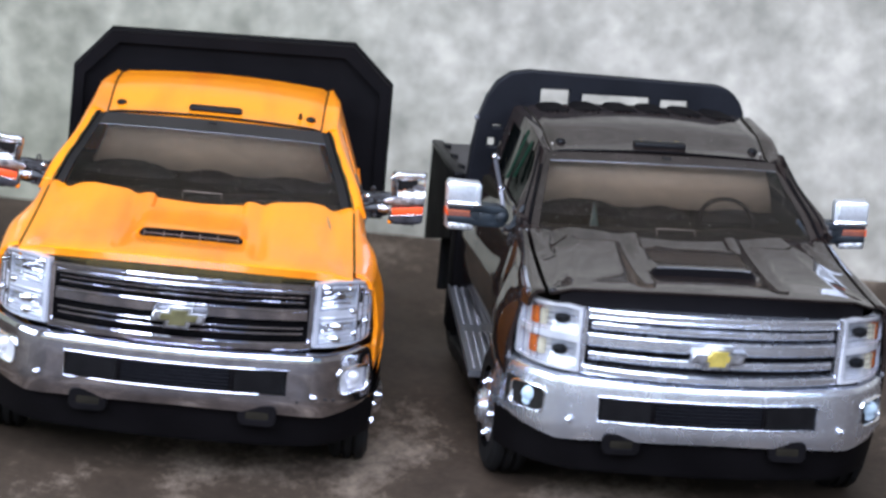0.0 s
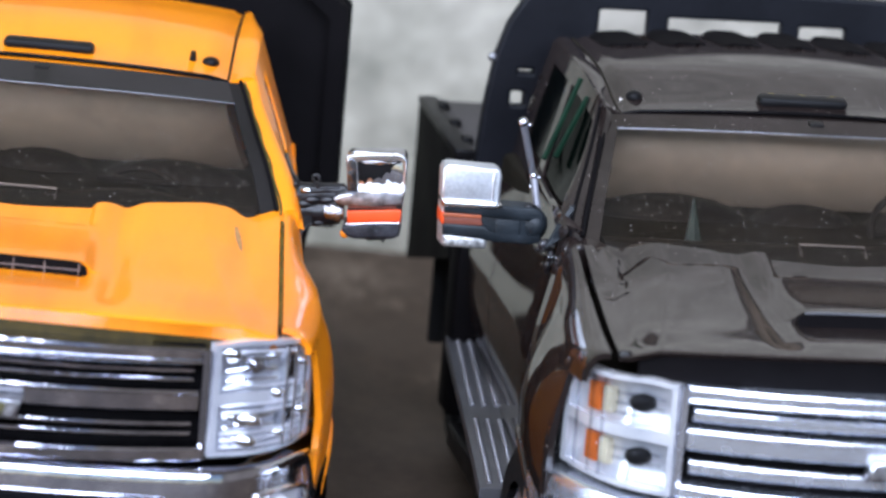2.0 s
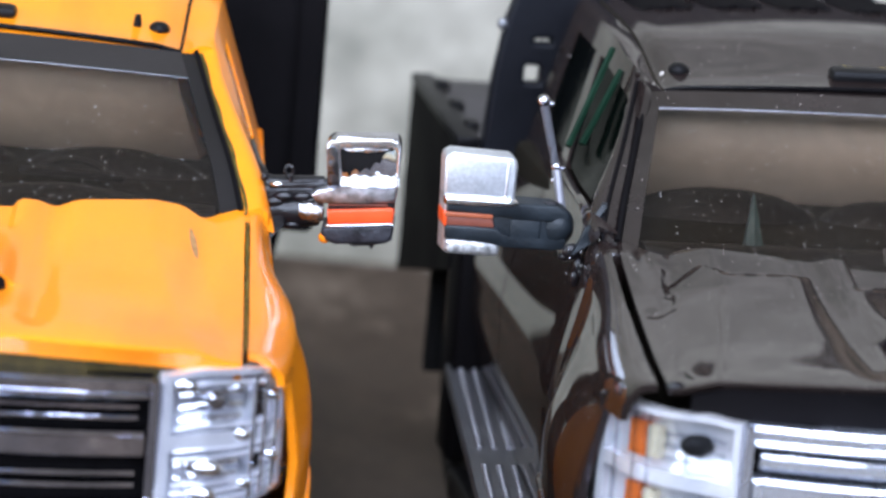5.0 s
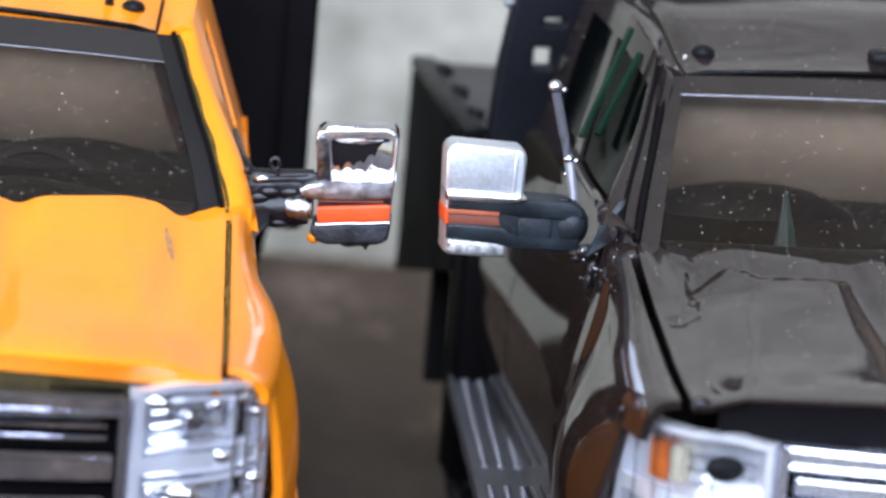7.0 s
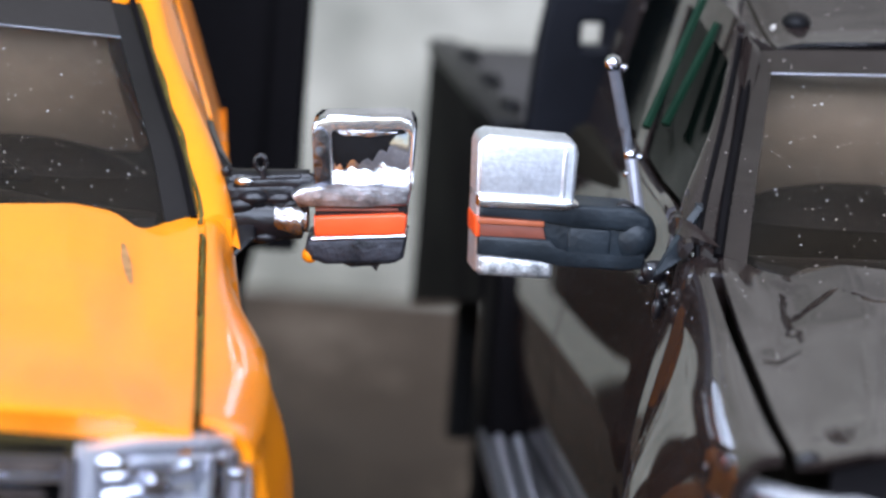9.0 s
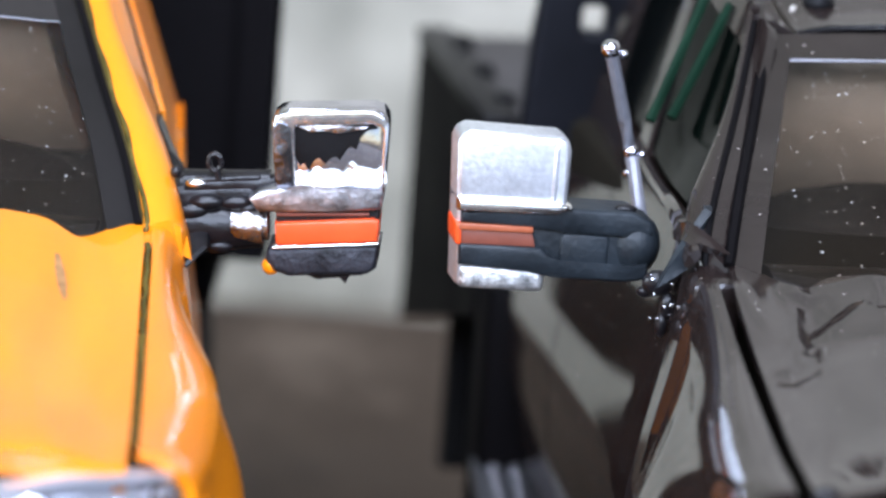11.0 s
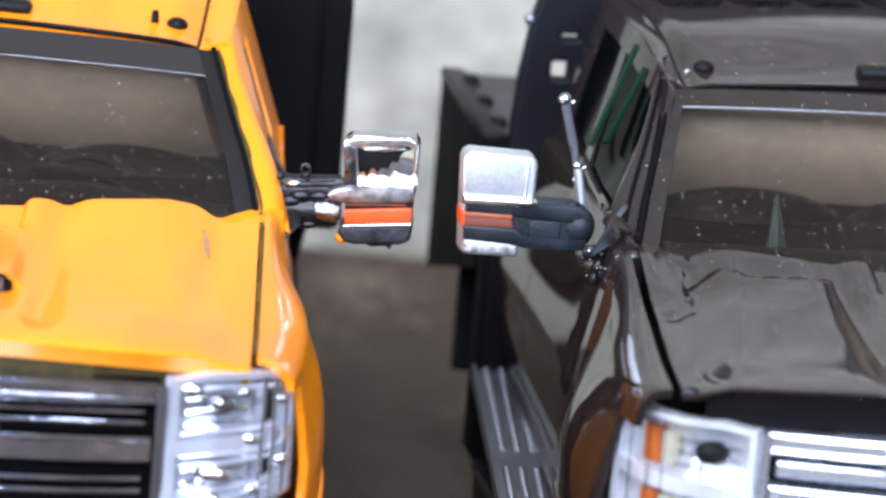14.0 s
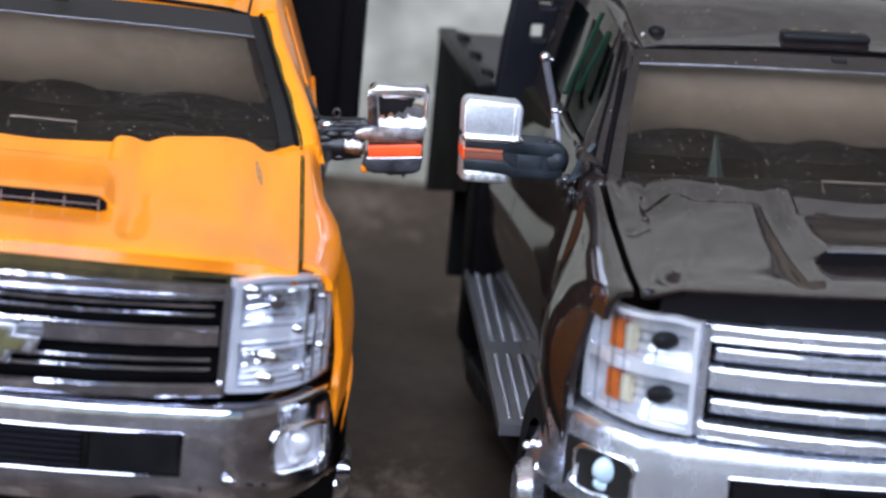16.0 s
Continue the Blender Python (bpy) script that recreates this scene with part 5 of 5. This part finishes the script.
def satin_mirror(t, s, x):
    """Satin silver shell on a slate grey arm, with a faded red band."""
    m, bx, pl, _, blob = mirror_at(t, s, x, 66.1, -1.5, 0.07)
    shape = [(0.4, -11.0), (0.4, -0.7), (0.7, -0.05), (1.3, 0.3), (8.0, 0.15), (8.55, -0.2), (8.8, -0.9), (8.8, -5.4), (5.4, -5.6), (5.4, -9.6), (7.4, -9.9), (7.4, -10.9), (6.9, -11.3), (1.0, -11.4)]
    pl("housing", shape, 0.0, 3.2, 0.45, SHELL, "satin silver mirror shell", 4)
    pl("face", [(0.55, -5.0), (0.55, -0.6), (0.9, -0.1), (7.3, -0.2), (7.55, -0.5), (7.55, -5.0)], -0.3, 0.4, 0.16, SHELL, "lightly speckled silver face", 3)
    pl("ridge", [(7.45, -5.0), (7.45, -0.7), (7.6, -0.45), (7.8, -0.65), (7.8, -5.0)], -0.45, 0.4, 0.12, SHELL)
    pl("ledge", [(0.4, -5.55), (0.4, -4.65), (7.8, -4.6), (9.0, -4.75), (9.1, -5.0), (8.0, -5.45)], -0.75, 3.4, 0.22, SHINY, "bright lower edge of the shell")
    wave = [(0.7, -6.5), (0.7, -5.7), (1.1, -5.45), (7.6, -5.4), (9.2, -4.95), (13.6, -5.0), (15.0, -5.6), (15.3, -6.6), (14.0, -7.1), (11.6, -6.75), (9.0, -6.75), (7.6, -6.6)]
    pl("arm_upper", wave, -0.35, 3.4, 0.3, GREYARM, "wavy slate grey arm", 3)
    pl("band", [(0.45, -7.0), (0.45, -8.05), (6.55, -8.0), (6.2, -6.95)], -0.35, 3.0, 0.1, DULLRED, "faded red marker band")
    pl("band_top", [(0.45, -6.5), (0.45, -7.0), (6.25, -6.95), (6.25, -6.5)], -0.55, 3.0, 0.1, RUST)
    bx("band_end", 0.3, 0.75, -0.5, 3.3, -8.1, -6.45, 0.15, RED, "bright red end of the band")
    bx("recess", 5.0, 14.4, 0.1, 3.0, -9.4, -6.3, 0.2, GREYARM)
    pl("inset", [(8.5, -9.4), (8.5, -7.05), (8.8, -6.85), (11.8, -6.85), (12.1, -7.1), (12.1, -9.3)], -0.15, 2, 0.22, GREYARM)
    low = [(0.6, -9.6), (0.6, -8.0), (6.9, -7.95), (7.5, -8.3), (8.3, -9.1), (12.4, -9.15), (15.0, -8.6), (15.2, -9.9), (13.4, -10.2), (8.0, -10.1), (6.0, -9.75)]
    pl("arm_lower", low, -0.5, 3.6, 0.3, GREYARM, seg=3)
    bx("base_cap", 0.7, 7.5, -0.35, 4.0, -11.35, -9.55, 0.55, SPECKLED, "silver cap speckled with wear", 3)
    blob("joint", 1.0, (14.2, 1.2, -7.6), 1.9, 1.9, 2.3, GREYARM)
    blob("joint_nub", 0.6, (13.2, 0.6, -4.95), 1.4, 0.8, 0.6, GUNK)
    fin = grid(lambda u, v: (-s * (14.6 + 3.5 * v ** 1.2 + 2.2 * u * (1 - v) ** 0.7), -6.0 + 0.8 * u + 2.4 * v, -9.2 + 5.6 * v + 1.2 * u * (1 - v)), span(0, 1, 5), span(0, 1, 9), 0.6, flip=s < 0)
    part("arm_fin", fin, GREYARM, m, "curved grey fin at the arm's foot")
    rnd = random.Random(5)
    lump = ball(0.9, (-s * 15.1, -4.2, -9.2), 1.3, 0.8, 1.1, 12)
    ball(0.6, (-s * 16.0, -4.6, -8.3), 1.0, 0.8, 1.4, 10, lump)
    ball(0.55, (-s * 14.4, -3.6, -10.0), 1.3, 0.8, 0.8, 10, lump)
    glue = part("glue_lump", lump, GUNK, m, "glossy lump of dried glue")
    trail = ball(0.7, (-s * 15.9, -4.4, -10.8), 0.8, 0.7, 1.5, 10)
    ball(0.55, (-s * 15.6, -4.4, -12.2), 0.8, 0.7, 1.7, 10, trail)
    ball(0.45, (-s * 16.5, -4.4, -11.7), 0.9, 0.7, 1.3, 10, trail)
    part("glue_trail", trail, GUNK, m, "run of glossy dried glue")
    # tiny chrome balls stand in for highlights on the glue
    for k in range(14):
        r = rnd.uniform(0.05, 0.13)
        part("glint", ball(r, (-s * (15.2 + rnd.uniform(-0.9, 1.1)), -5.0 + rnd.uniform(0, 0.3), -9.5 + rnd.uniform(-2.4, 1.2)), rnd.uniform(1, 2.4), 1, rnd.uniform(0.7, 1.6), 8), SHINY, glue)
    return m


mo = chrome_mirror(orange_truck, 1)
chrome_mirror(orange_truck, -1)
satin_mirror(black_truck, -1, 54.5)
satin_mirror(black_truck, 1, 48.4)

# the lens is focused on the orange truck's mirror
cam.data.dof.use_dof, cam.data.dof.focus_object, cam.data.dof.aperture_fstop = True, mo, 33
part("dash_cone", cyl(1.3, 0.15, (-18.9, -3.5, 56.0), (-18.9, -1.5, 62.2), 6), TEAL, black_truck, "small teal cone on the dash")

# ---- dump body of the orange truck ----
sh = [(-37.4, 40), (-37.4, 70.6), (-29.0, 80.4), (30.0, 82.0), (39.9, 72.6), (40.1, 40)]
part("cab_shield", plate("cab_shield", sh, [], 67.2, 70, 0.4), MATTE, orange_truck, "black upright shield behind the cab")
cx, cz = 1.2, 60
part("shield_flange", slice_of(sh, 65.0, 67.2, 0.2, 2, [(cx + (x - cx) * 0.935, cz + (z - cz) * (0.87 if z > cz else 1.0)) for x, z in sh]), MATTE, orange_truck, "raised edge of the shield")
part("dump_floor", box(-36, 36, 70, 104, 34, 37, 0.5), MATTE, orange_truck)
for x in (-36, 33.5):
    part("dump_side", box(x, x + 2.5, 70, 104, 34, 64, 0.5), MATTE, orange_truck)
part("dump_gate", box(-36, 36, 102, 104.5, 34, 64, 0.5), MATTE, orange_truck)

# ---- flatbed of the black truck ----
def arc(cx, cz, r, a0, a1, n=6):
    return [(cx + r * math.cos(radians(a0 + (a1 - a0) * i / n)), cz + r * math.sin(radians(a0 + (a1 - a0) * i / n))) for i in range(n + 1)]


outline = [(-37.8, 48), (-37.6, 55), (-37.2, 61), (-36.1, 68.4), (-34.6, 73.2), (-32.4, 76.9), (-29.2, 79.2), (-25.0, 79.9)] + arc(20.4, 70.4, 8.2, 88, 6) + [(29.0, 48)]
holes = [rounded(-22.3, -14.2, 71.0, 76.4, 0.8), rounded(-12.0, 5.7, 70.6, 75.6, 0.8), rounded(7.5, 15.3, 70.0, 75.2, 0.8),
         rounded(-33.5, -30.5, 65.4, 66.9, 0.5), rounded(-34.4, -31.5, 60.5, 63.6, 0.8)]
rack = part("headache_rack", plate("headache_rack", outline, holes, 63.0, 65.6, 0.5), RACKM, black_truck, "dark headache rack with cut-outs")
part("rack_bolt", ball(0.7, (-37.0, 63.6, 68.0)), STEPM, rack)
deck = part("deck", box(-38.6, 37.0, 66.5, 101, 50.6, 52.8, 0.4), DECKM, black_truck, "grey steel flatbed deck")
for s in (-1, 1):
    x0, x1 = sorted((s * 38.2, s * 40.6))
    # the skirt deepens towards the tail to fit the camera's view
    skirt = part("deck_skirt", grid(lambda y, k: (s * 40.6, y, 52.4 + (lerp(((66, 37.0), (101.5, 28.2)), y) - 52.4) * k), span(66, 101.5, 6), span(0, 1, 4), 2.4, flip=s > 0), MATTE, black_truck)
    # added plate stands in for the rear tyre, placed to fit the camera's view
    part("tyre_stand_in", box(min(s * 36.2, s * 38.6), max(s * 36.2, s * 38.6), 88, 89.2, 18.5, 34, 0.3), RUBBER, skirt)
    part("deck_rail", box(x0 - 0.3, x1 + 0.3, 66, 101.5, 52.2, 53.4, 0.4), PLASTIC, skirt)
    for y in (73, 84, 95):
        part("stake_pocket", box(min(s * 37.2, s * 38.8), max(s * 37.2, s * 38.8), y - 1.4, y + 1.4, 51.6, 54.0, 0.4), PLASTIC, skirt)
    part("tool_box", box(min(s * 33.0, s * 40.4), max(s * 33.0, s * 40.4), 58.5, 66, 15, 41, 0.8), MATTE, black_truck)

    # running board with ribbed treads, askew and rising to the rear to fit the camera's view
    def lane(x, y):
        return s * (x - 0.085 * (y + 8.3))

    def tread(y):
        return 22.8 + 0.052 * (y + 8.3)
    b = grid(lambda x, y: (lane(x, y), y, tread(y)), span(37.8, 46.6, 4), span(-8.6, 61.4, 6), 1.6, flip=s < 0)
    board = part("running_board", b, STEPM, black_truck, "silver running board with ribbed treads")
    for y0, y1 in ((-6.5, 22.0), (28.5, 59)):
        for i in range(4):
            x = 39.8 + 1.75 * i
            rib = tube([(lane(x, y), y, tread(y) - 0.15) for y in span(y0, y1, 4)], 0.42, 8)
            for y in span(y0 + 0.6, y1 - 0.6, 18):
                ball(0.5, (lane(x, y), y, tread(y) + 0.1), 1, 1.1, 0.8, 8, rib)
            part("tread_rib", rib, STEPM, board)
part("glue_bead", ball(0.8, (-36.8, -51.2, 56.4), 1.3, 0.9, 0.8, 12), GUNK, black_truck, "glossy bead of dark glue")
